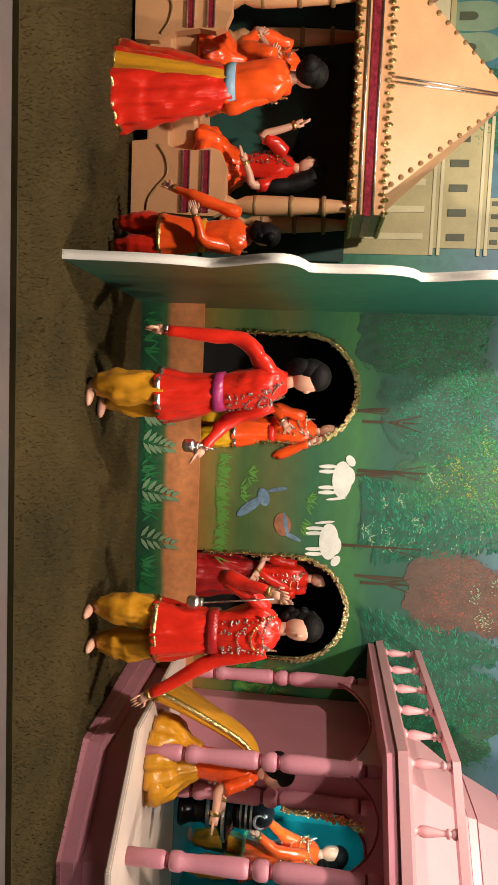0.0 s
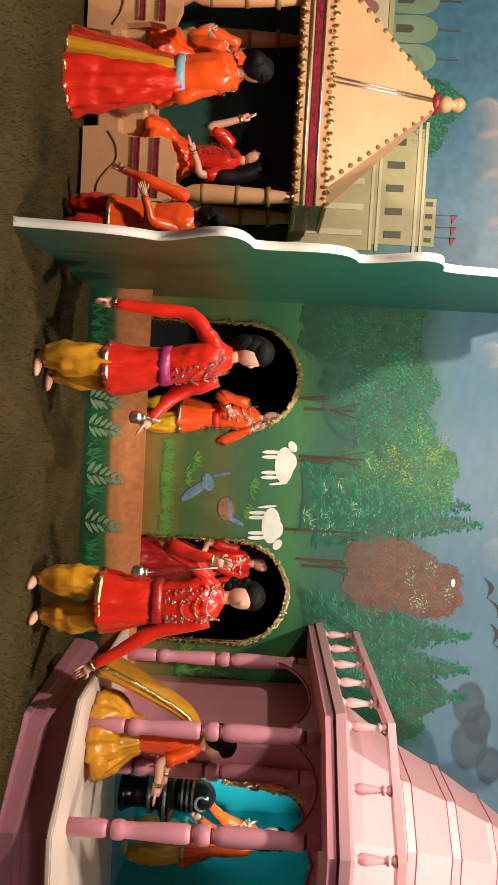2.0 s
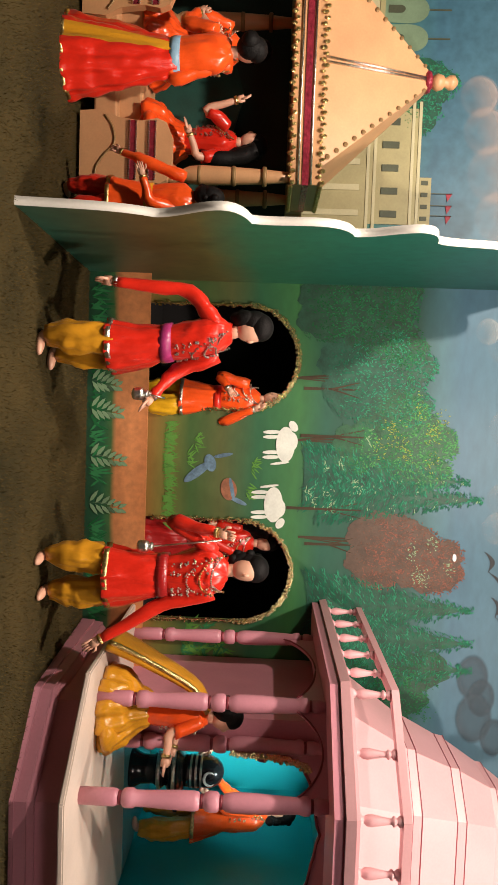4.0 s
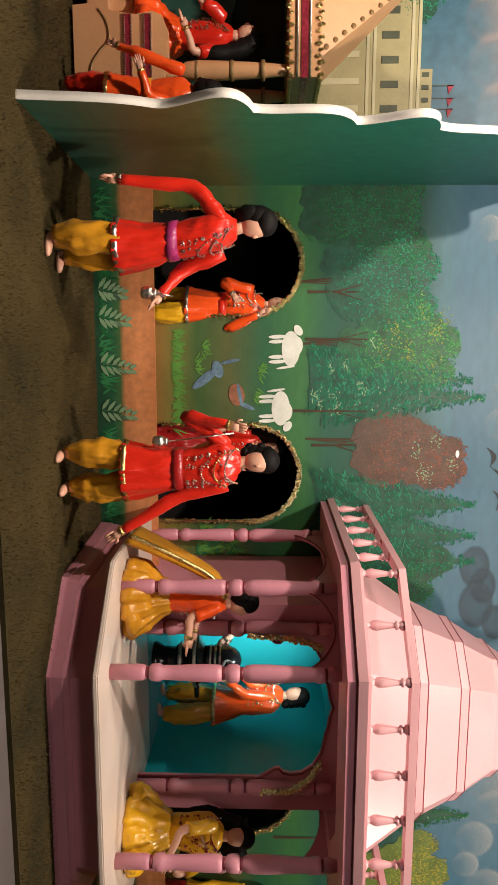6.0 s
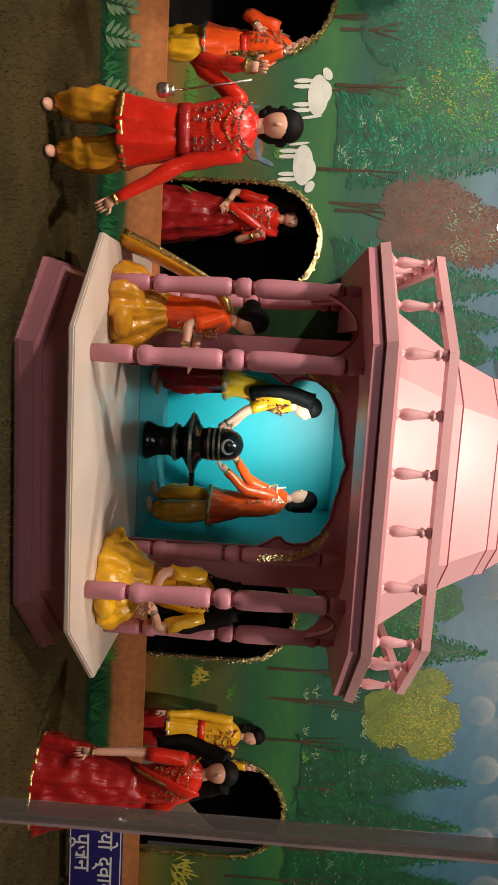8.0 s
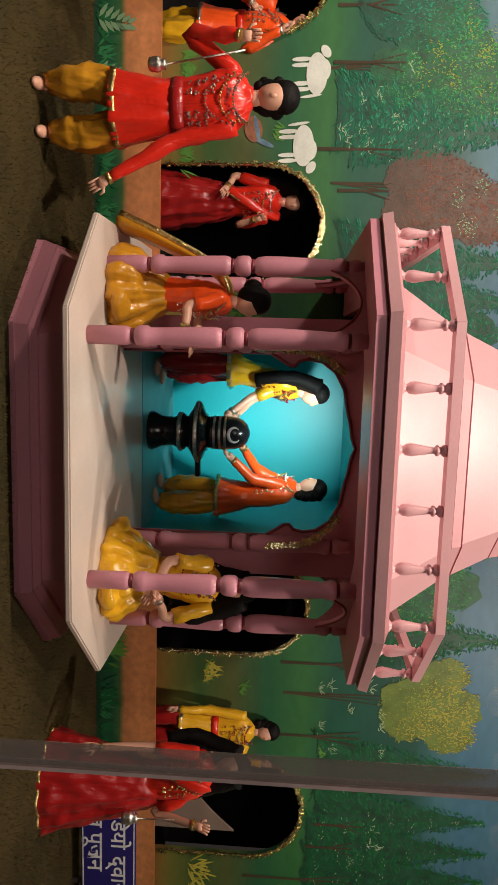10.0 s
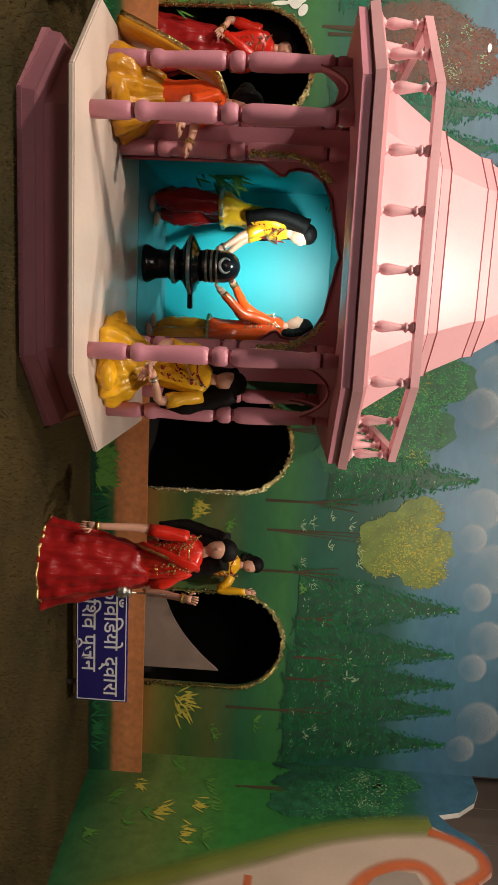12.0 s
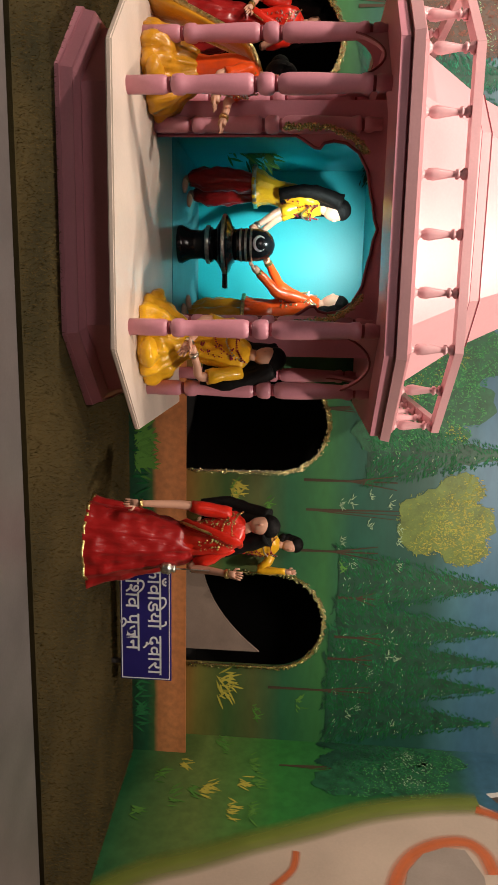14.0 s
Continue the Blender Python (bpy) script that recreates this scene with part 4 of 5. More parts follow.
part("spout", box(0.10, 0.25, -0.035, 0.035, 0.262, 0.292, 0.01), BLACK_STONE, emblem)
part("pillar", lathe([(0.085, 0.32), (0.092, 0.36), (0.092, 0.46), (0.088, 0.49), (0.075, 0.525), (0.05, 0.55), (0.02, 0.562), (0.004, 0.565)], 32), BLACK_STONE, emblem)
for r, z, w in ((0.109, 0.178, 0.012), (0.172, 0.276, 0.011), (0.094, 0.37, 0.008), (0.0945, 0.40, 0.008), (0.094, 0.43, 0.008)):
    part("silver_band", lathe([(r - 0.004, z - w), (r, z - w * 0.6), (r, z + w * 0.6), (r - 0.004, z + w)], 36), SILVER, emblem)
bm = bmesh.new()
arc = [(0.040 * math.sin(a), -0.093 + 0.006 * math.sin(a) ** 2, 0.485 - 0.034 * math.cos(a)) for a in [radians(-135 + 270 * k / 24) for k in range(25)]]
tube(bm, arc, [0.002 + 0.007 * math.sin(math.pi * k / 24) for k in range(25)], segs=8)
part("crescent", bm, material("white_enamel", (0.75, 0.75, 0.75), 0.4, vary=0.05), emblem)

# ---------------------------------------------------------------- sign
def sign():
    s = thing("sign_board", (0, 0, 0), "navy blue sign board with white border and Hindi lettering", "sign")
    x0, x1, z0, z1, y = 4.63, 5.44, 0.085, 0.378, 2.50
    part("panel", box(x0, x1, y, y + 0.012, z0, z1, 0.004), SIGN_BLUE, s)
    bm = bmesh.new()
    e, w = 0.008, 0.005
    for a, b, c, d in ((x0 + e, x1 - e, z0 + e, z0 + e + w), (x0 + e, x1 - e, z1 - e - w, z1 - e), (x0 + e, x0 + e + w, z0 + e + w, z1 - e - w), (x1 - e - w, x1 - e, z0 + e + w, z1 - e - w)):
        box(a, b, y - 0.002, y, c, d, bm=bm)
    part("border", bm, SIGN_WHITE, s)
    for body, x, z, size in (("का\u0901वि\u0921यो\u200a द्वारा".replace("वि\u0921", "व\u093f\u0921"), 4.74, 0.247, 0.118), ("\u093fश\u0935 पूजन".replace("\u093fश", "\u093fश"), 4.83, 0.122, 0.118)):
        data = bpy.data.curves.new("lettering", "FONT")
        data.body, data.size, data.extrude, data.offset = body, size, 0.0005, 0.0012
        ob = new("lettering", data)
        bpy.context.view_layer.update()
        me = bpy.data.meshes.new_from_object(ob.evaluated_get(bpy.context.evaluated_depsgraph_get()))
        bpy.data.objects.remove(ob)
        me.materials.clear()
        me.materials.append(SIGN_WHITE)
        letters = new("lettering", me)
        letters.parent = s
        letters.matrix_basis = pose(x, y - 0.0015, z, 90, 0, 0)
    for x in (x0 + 0.1, x1 - 0.1):
        part("foot", box(x - 0.012, x + 0.012, y + 0.013, y + 0.03, 0.02, z1 - 0.03), DARK, s)


sign()

# ---------------------------------------------------------------- throne
def throne():
    t = thing("throne", (0, 0, 0), "gold painted canopied throne with jewelled bands and a pyramid roof", "throne")
    x0, x1, y0, y1 = -1.66, -0.375, 2.70, 3.20
    cx, cy = (x0 + x1) / 2, (y0 + y1) / 2
    post = [(0.04, 0), (0.045, 0.02), (0.03, 0.04), (0.045, 0.07), (0.05, 0.10), (0.03, 0.135), (0.028, 0.15), (0.045, 0.19), (0.05, 0.26), (0.045, 0.42), (0.036, 0.60), (0.030, 0.66), (0.026, 0.72)]
    for x in (x0 + 0.24, x1 - 0.05):
        for y in (y0 + 0.05, y1 - 0.05):
            p = part("post", lathe(post, 24, (x, y, 0.42)), GOLD_PAINT, t, "turned gold post")
            for z in (0.24, 0.42, 0.58):
                part("post_band", lathe([(0.046, z - 0.012), (0.0505, z - 0.006), (0.0505, z + 0.006), (0.046, z + 0.012)], 24, (x, y, 0.42)), GOLD_DARK, p, "dark jewelled ring")
    part("seat", box(x0 + 0.10, x1 + 0.02, y0 + 0.10, y1, 0.10, 0.34, 0.015), GOLD_PAINT, t)
    part("seat_front", box(x0 + 0.30, x1 - 0.30, y0 + 0.02, y0 + 0.10, 0.10, 0.22, 0.01), GOLD_PAINT, t)
    part("back_rest", slab_xz([(x0 + 0.2, 0.34), (x0 + 0.2, 0.70), (cx - 0.2, 0.80), (cx, 0.86), (cx + 0.2, 0.80), (x1 - 0.05, 0.70), (x1 - 0.05, 0.34)], y1 - 0.03, y1), material("dark_green_back", (0.01, 0.06, 0.045), 0.6, vary=0.3), t)
    # carved arm fronts
    for s, ax in ((1, x1 - 0.34), (-1, x0 + 0.46)):
        outline = [(0.0, 0.02), (0.36, 0.02), (0.37, 0.16), (0.345, 0.19), (0.355, 0.30), (0.36, 0.44), (0.34, 0.475), (0.30, 0.49), (0.24, 0.50), (0.12, 0.50), (0.05, 0.47), (0.03, 0.42), (0.045, 0.34), (0.03, 0.22), (-0.01, 0.14)]
        arm = part("arm_front", slab_xz([(ax + s * (u if s > 0 else u), z + 0.02) for u, z in outline], y0 - 0.02, y0 + 0.03), GOLD_PAINT, t, "carved gold arm front")
        for z in (0.30, 0.40):
            part("jewel_band", box(*sorted((ax + s * 0.045, ax + s * 0.345)), y0 - 0.028, y0 - 0.02, z, z + 0.035, 0.003), GARNET, arm, "band of red and silver jewels")
            bm = bmesh.new()
            for k in range(24):
                for dz in (0.0, 0.035):
                    bmesh.ops.create_icosphere(bm, subdivisions=1, radius=0.006, matrix=Matrix.Translation((ax + s * (0.05 + 0.0126 * k), y0 - 0.03, z + dz)))
            tagged(part("bead_row", bm, SILVER, arm), kind="stuff")
        bm = bmesh.new()
        tube(bm, curve_points([(ax + s * u, y0 - 0.022, z) for u, z in ((0.02, 0.17), (0.08, 0.21), (0.16, 0.22), (0.22, 0.17), (0.28, 0.13), (0.35, 0.12))], 30), [0.006] * 30, segs=6)
        part("carved_line", bm, GOLD_DARK, arm)
    # canopy: fascia with beads and a red band
    canopy = part("canopy", box(x0, x1, y0, y1, 1.13, 1.295, 0.006), GOLD_PAINT, t, "gilded canopy fascia")
    part("red_band", box(x0 - 0.004, x1 + 0.004, y0 - 0.006, y1, 1.195, 1.228), GARNET, canopy, "red jewelled band")
    for z, r in ((1.135, 0.017), (1.29, 0.017)):
        bm = bmesh.new()
        n = 44
        for k in range(n):
            p = (x0 + 0.01 + (x1 - x0 - 0.02) * k / (n - 1), y0 - 0.008, z + (0.008 if k % 2 else -0.006))
            bmesh.ops.create_icosphere(bm, subdivisions=1, radius=r * (0.75 + 0.25 * (k % 3) / 2), matrix=Matrix.Translation(p) @ Matrix.Diagonal((0.8, 0.6, 1.1, 1)))
        for k in range(14):
            bmesh.ops.create_icosphere(bm, subdivisions=1, radius=r * 0.85, matrix=Matrix.Translation((x1 + 0.006, y0 + 0.02 + 0.034 * k, z)))
        tagged(part("bead_row", bm, GOLD, canopy, "row of gold beads"), kind="stuff")
    for z in (1.175, 1.24):
        bm = bmesh.new()
        tube(bm, [(x0, y0 - 0.006, z), (x1, y0 - 0.006, z)], [0.006, 0.006], segs=8)
        part("cord", bm, SILVER, canopy)
    # pyramid roof
    top = 1.86
    rx, ry = (x1 - x0) / 2 - 0.10, (y1 - y0) / 2 - 0.02
    base = [(cx - rx, cy - ry), (cx + rx, cy - ry), (cx + rx, cy + ry), (cx - rx, cy + ry)]
    tip = [(cx + (x - cx) * 0.09, cy + (y - cy) * 0.16) for x, y in base]
    roof = part("roof", prism(base, 1.295, top, top=tip), GOLD_PAINT, t, "gold pyramid roof")
    for k, mat, n, size in ((0, GOLD_DARK, 12, 0.016), (1, GOLD_DARK, 12, 0.016)):
        bm = bmesh.new()
        for j in range(n):
            u = (j + 0.6) / n
            p = Vector((*base[k], 1.295)).lerp(Vector((*tip[k], top)), u) + Vector((0.03 * (1 if k == 0 else -1) * (1 - u), -0.006, 0))
            bmesh.ops.create_icosphere(bm, subdivisions=1, radius=size * (1 - 0.3 * u), matrix=Matrix.Translation(p) @ Matrix.Diagonal((1, 0.5, 1, 1)))
        tagged(part("stud_row", bm, mat, roof, "row of dark studs along the hip"), kind="stuff")
    bm = bmesh.new()
    for dx in (-0.012, 0.012):
        tube(bm, [(cx + dx, cy - ry - 0.004, 1.30), (cx + dx * 0.5, cy - ry * 0.16 - 0.004, top)], [0.006, 0.005], segs=8)
    part("ridge_braid", bm, SILVER, roof)
    part("roof_collar", lathe([(0.05, 0), (0.06, 0.012), (0.055, 0.03), (0.035, 0.04)], 20, (cx, cy, top - 0.01)), GARNET, roof)
    part("finial", lathe([(0.03, 0), (0.045, 0.03), (0.035, 0.06), (0.022, 0.07), (0.038, 0.095), (0.036, 0.12), (0.012, 0.14)], 20, (cx, cy, top + 0.03)), GOLD_PAINT, roof, "turned gold finial")


throne()

# ---------------------------------------------------------------- paintings on the walls
def dab_paint(name, colour, vary=0.3, hue=0.1):
    return material(name, colour, 0.7, scale=6, vary=vary, bump=0.15, per="island", hue=hue, spec=0.25)


LEAF_DARK = dab_paint("dark_fir_paint", (0.008, 0.085, 0.026))
LEAF_TEAL = dab_paint("teal_leaf_paint", (0.010, 0.110, 0.060))
LEAF_GREEN = dab_paint("leaf_green_paint", (0.020, 0.140, 0.048))
LEAF_LIME = dab_paint("lime_leaf_paint", (0.20, 0.26, 0.05))
LEAF_PALE = dab_paint("pale_leaf_paint", (0.20, 0.32, 0.19), 0.3)
LEAF_BROWN = dab_paint("brown_leaf_paint", (0.105, 0.060, 0.042))
LEAF_OCHRE = dab_paint("ochre_leaf_paint", (0.17, 0.20, 0.035))
TRUNK = dab_paint("trunk_paint", (0.045, 0.034, 0.020))
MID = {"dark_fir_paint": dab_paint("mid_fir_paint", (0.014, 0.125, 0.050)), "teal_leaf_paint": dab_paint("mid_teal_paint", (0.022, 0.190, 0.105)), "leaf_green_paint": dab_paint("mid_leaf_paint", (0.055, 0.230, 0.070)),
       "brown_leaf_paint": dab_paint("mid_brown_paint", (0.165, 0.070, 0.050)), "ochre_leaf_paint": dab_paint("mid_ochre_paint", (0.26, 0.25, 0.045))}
COW_WHITE = material("white_painted_shape", (0.62, 0.64, 0.58), 0.55, scale=9, vary=0.2)
BIRD_BLACK = material("black_painted_stroke", (0.02, 0.025, 0.03), 0.6)
PLUME = material("blue_grey_painted_shape", (0.10, 0.17, 0.24), 0.55, scale=20, vary=0.6)
RUST = material("rust_painted_shape", (0.26, 0.10, 0.05), 0.55, scale=20, vary=0.4)
GRASS_PAINT = dab_paint("grass_stroke_paint", (0.07, 0.20, 0.035))
YELLOW_TUFT = dab_paint("yellow_tuft_paint", (0.34, 0.33, 0.05))
PAINT_RND = random.Random(21)
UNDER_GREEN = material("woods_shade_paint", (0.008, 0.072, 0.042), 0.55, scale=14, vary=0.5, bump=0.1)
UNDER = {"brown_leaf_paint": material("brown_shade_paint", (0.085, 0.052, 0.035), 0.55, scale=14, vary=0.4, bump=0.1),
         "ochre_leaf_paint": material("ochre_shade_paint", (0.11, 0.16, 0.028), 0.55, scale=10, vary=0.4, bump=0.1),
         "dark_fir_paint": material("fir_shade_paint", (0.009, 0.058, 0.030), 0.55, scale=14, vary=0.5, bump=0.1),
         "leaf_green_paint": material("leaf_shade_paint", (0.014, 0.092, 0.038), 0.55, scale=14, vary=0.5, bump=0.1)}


class Canvas:
    """Flat paint on a plane: put() lays strokes; each layer lies a hair nearer to the visitor."""

    def __init__(self, y):
        self.y, self.depth = y, 0.003

    def place(self, x, z, k=0.0):
        return (x, self.y - self.depth - k, z)


class SideCanvas(Canvas):
    """The same on a wall across x, with the picture's x running along y."""

    def __init__(self, x, y0, sign=-1):
        self.x, self.y0, self.sign, self.depth = x, y0, sign, 0.003

    def place(self, x, z, k=0.0):
        return (self.x + self.sign * (self.depth + k), self.y0 - x, z)


BACK, BOARD, PALACE = Canvas(WALL_Y), Canvas(BOARD_Y), Canvas(WALL_Y)


def stroke(bm, cv, x, z, length, width, angle, k=0.0):
    """A leaf-shaped dab of paint."""
    c, s = math.cos(angle), math.sin(angle)
    pts = [(0, 0), (0.35, 0.5), (0.75, 0.35), (1, 0), (0.7, -0.4), (0.3, -0.45)]
    bm.faces.new([bm.verts.new(cv.place(x + length * u * c - width * v * s, z + length * u * s + width * v * c, k)) for u, v in pts])


def painted(name, bm, mat, label="", parent=None):
    ob = part(name, bm, mat, parent or wall_north, label)
    return ob


def round_tree(cv, cx, z0, z1, half, mat, light=LEAF_PALE, n=520, trunk=None, lights=70, parent=None, size=1.0):
    """A painted leafy tree: uneven crown of dabs, light touches on the sunny side, thin trunk."""
    r = PAINT_RND
    cz, rz = (z0 + z1) / 2, (z1 - z0) / 2
    if trunk is not None:
        bm = bmesh.new()
        for k, dx in enumerate((-0.02, 0.0, 0.025)):
            w = 0.008 - 0.002 * k
            base = (cx + trunk[0], trunk[1])
            top = (cx + trunk[0] * 0.5 + dx * 1.6, cz - rz * 0.45 + 0.03 * k)
            a, b = Vector((base[0], base[1])), Vector(top)
            mid = a.lerp(b, 0.5)
            ps = [(a.x - w, a.y), (mid.x - w * 0.7, mid.y), (b.x - w * 0.2, b.y), (b.x + w * 0.2, b.y), (mid.x + w * 0.7, mid.y), (a.x + w, a.y)]
            bm.faces.new([bm.verts.new(cv.place(x, z, 0.0002 * k)) for x, z in ps])
        painted("painted_trunk", bm, TRUNK, "", parent)
    lobes = [(r.uniform(-0.75, 0.75), r.uniform(-0.8, 0.8), r.uniform(0.35, 0.6)) for _ in range(9)] + [(0, 0, 0.75)]
    bm = bmesh.new()
    for a, b, c in lobes:
        depth = r.random()
        ring = [(cx + (a + c * 0.93 * (1 + 0.10 * math.sin(5 * q + a * 9) + 0.06 * math.sin(11 * q)) * math.cos(q)) * half, cz + (b + c * 0.93 * (1 + 0.10 * math.cos(6 * q + b * 7)) * math.sin(q)) * rz) for q in [j * math.tau / 30 for j in range(30)]]
        bm.faces.new([bm.verts.new(cv.place(px, pz, 0.0004 + 0.0006 * depth)) for px, pz in ring])
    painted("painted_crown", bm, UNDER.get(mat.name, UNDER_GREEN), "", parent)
    bm = bmesh.new()
    made = 0
    while made < n * 3:
        u, v = r.uniform(-1.15, 1.15), r.uniform(-1.15, 1.15)
        near = [(u - a) / c * 0.35 + (v - b) / c for a, b, c in lobes if (u - a) ** 2 + (v - b) ** 2 < c * c]
        if not near:
            continue
        made += 1
        stroke(bm, cv, cx + u * half, cz + v * rz, r.uniform(0.010, 0.026) * size, r.uniform(0.004, 0.009) * size, r.gauss(1.5, 0.9), 0.0015 + 0.0014 * r.random())
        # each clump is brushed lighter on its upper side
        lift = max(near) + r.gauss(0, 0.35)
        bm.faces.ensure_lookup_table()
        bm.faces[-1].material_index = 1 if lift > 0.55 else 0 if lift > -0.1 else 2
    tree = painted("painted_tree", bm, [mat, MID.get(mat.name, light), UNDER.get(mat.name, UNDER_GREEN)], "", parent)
    bm = bmesh.new()
    for _ in range(max(1, lights // 12)):
        a, b = r.uniform(-0.8, 0.7), r.uniform(-0.3, 0.85)
        for j in range(22):
            stroke(bm, cv, cx + (a + r.gauss(0, 0.13)) * half, cz + (b + r.gauss(0, 0.07)) * rz, r.uniform(0.008, 0.020) * size, r.uniform(0.004, 0.007) * size, r.uniform(0.3, 2.6), 0.0031 + 0.0008 * r.random())
    painted("painted_highlights", bm, light, "", parent)
    return tree


def fir_tree(cv, cx, z0, z1, half, mat=LEAF_DARK, light=LEAF_PALE, parent=None, lights=45):
    """A painted fir: drooping boughs in tiers to a pointed tip."""
    r = PAINT_RND
    bm, hi, under = bmesh.new(), bmesh.new(), bmesh.new()
    edge, flat_k = [], 0.0004 + 0.0006 * r.random()
    for j in range(15):
        u = j / 14
        w = half * (1 - u) ** 0.85
        edge.append((w * (1.0 if j % 2 == 0 else 0.72), z0 + (z1 - z0) * u - (0.05 * (1 - u) if j % 2 == 0 else 0)))
    under.faces.new([under.verts.new(cv.place(cx - x, z, flat_k)) for x, z in edge] + [under.verts.new(cv.place(cx + x, z, flat_k)) for x, z in edge[-2::-1]])
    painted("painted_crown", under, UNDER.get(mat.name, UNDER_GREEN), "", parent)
    tiers = 15
    for t in range(tiers):
        u = t / (tiers - 1)
        z = z0 + (z1 - z0) * u
        w = half * (1 - u) ** 0.85 + 0.012
        for _ in range(int(34 + 110 * (1 - u))):
            s, up = r.uniform(-1, 1), r.uniform(-0.03, 0.05)
            stroke(bm, cv, cx + s * w, z + up - abs(s) * 0.05 * (1 - u), r.uniform(0.018, 0.045) * (1.1 - 0.5 * u), r.uniform(0.004, 0.008), (-0.5 if s > 0 else math.pi + 0.5) + r.uniform(-0.5, 0.5), 0.0015 + 0.0014 * r.random())
            bm.faces.ensure_lookup_table()
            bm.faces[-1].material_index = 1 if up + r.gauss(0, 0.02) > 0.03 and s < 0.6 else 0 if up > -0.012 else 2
        if t % 2 == 0:
            for _ in range(int(lights / 7 * (1 - u * 0.5))):
                s = r.uniform(-0.2, 0.95)
                stroke(hi, cv, cx + s * w, z + r.uniform(-0.02, 0.03), r.uniform(0.008, 0.02), r.uniform(0.003, 0.006), r.uniform(-0.9, 0.4), 0.0031 + 0.0008 * r.random())
    stroke(bm, cv, cx, z1 - 0.06, 0.10, 0.02, math.pi / 2, 0.0014)
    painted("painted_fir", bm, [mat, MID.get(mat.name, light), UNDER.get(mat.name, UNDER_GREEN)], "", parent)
    painted("painted_highlights", hi, light, "", parent)


# woods, from the partition to the far corner
round_tree(BACK, 0.20, 1.30, 2.05, 0.26, LEAF_DARK, LEAF_TEAL, 700)
round_tree(BACK, 0.58, 1.42, 2.12, 0.27, LEAF_TEAL, LEAF_GREEN, 620, (0.02, 1.22))
round_tree(BACK, 0.93, 1.50, 2.18, 0.27, LEAF_GREEN, LEAF_LIME, 620, (0.05, 1.25), 130)
fir_tree(BACK, 1.20, 1.35, 2.28, 0.19, LEAF_TEAL)
fir_tree(BACK, 1.31, 1.45, 2.36, 0.16, LEAF_TEAL)
round_tree(BACK, 1.64, 1.62, 2.26, 0.26, LEAF_BROWN, LEAF_PALE, 620, (-0.06, 1.28), 60)
fir_tree(BACK, 2.00, 1.40, 2.34, 0.20, LEAF_TEAL, LEAF_GREEN)
fir_tree(BACK, 2.21, 1.45, 2.35, 0.20, LEAF_TEAL, LEAF_GREEN)
fir_tree(BACK, 2.38, 1.45, 2.35, 0.20, LEAF_TEAL, LEAF_GREEN)
round_tree(BACK, 2.52, 1.5, 2.15, 0.22, LEAF_DARK, LEAF_GREEN, 350)
round_tree(BACK, 3.62, 1.5, 2.25, 0.26, LEAF_GREEN, LEAF_LIME, 500)
round_tree(BACK, 3.95, 1.4, 2.15, 0.26, LEAF_GREEN, LEAF_LIME, 450, (0.0, 1.2))
fir_tree(BACK, 4.22, 1.55, 2.41, 0.21, LEAF_DARK)
round_tree(BACK, 4.66, 1.62, 2.26, 0.27, LEAF_OCHRE, LEAF_LIME, 560, (-0.04, 1.12), 60)
fir_tree(BACK, 5.10, 1.40, 2.37, 0.22, LEAF_DARK, LEAF_PALE, None, 60)
fir_tree(BACK, 5.42, 1.40, 2.37, 0.20, LEAF_DARK, LEAF_PALE, None, 60)
fir_tree(BACK, 5.64, 1.35, 2.39, 0.20, LEAF_DARK, LEAF_PALE)
fir_tree(BACK, 5.83, 1.35, 2.39, 0.19, LEAF_DARK, LEAF_PALE)
fir_tree(BACK, 6.08, 1.35, 2.37, 0.20, LEAF_DARK, LEAF_PALE)
for x, z0, z1 in ((0.66, 1.28, 1.62), (0.95, 1.27, 1.66), (1.40, 1.20, 1.66), (1.62, 1.32, 1.62), (4.42, 1.10, 1.7), (4.90, 1.0, 1.60), (5.22, 1.34, 1.6), (5.50, 1.34, 1.65), (5.66, 1.30, 1.6), (5.90, 0.9, 1.6)):
    bm = bmesh.new()
    for dx, w in ((0.0, 0.010), (0.05, 0.006), (-0.045, 0.006)):
        zm = (z0 + z1) / 2
        a, b = (x, z0 if dx == 0 else zm), (x + dx, z1)
        kk = 0.0016 + 0.003 * PAINT_RND.random()
        bm.faces.new([bm.verts.new(BACK.place(*p, kk)) for p in ((a[0] - w, a[1]), (b[0] - w * 0.4, b[1]), (b[0] + w * 0.4, b[1]), (a[0] + w, a[1]))])
    painted("painted_trunk", bm, TRUNK)


def tuft(cv, x, z, n, size, mat, fan=1.2, parent=None):
    bm = bmesh.new()
    for _ in range(n):
        stroke(bm, cv, x + PAINT_RND.gauss(0, size * 0.35), z + PAINT_RND.uniform(-0.01, 0.02), size * PAINT_RND.uniform(0.5, 1.1), size * 0.12, math.pi / 2 + PAINT_RND.uniform(-fan, fan), 0.001 + 0.0015 * PAINT_RND.random())
    painted("painted_tuft", bm, mat, "", parent)


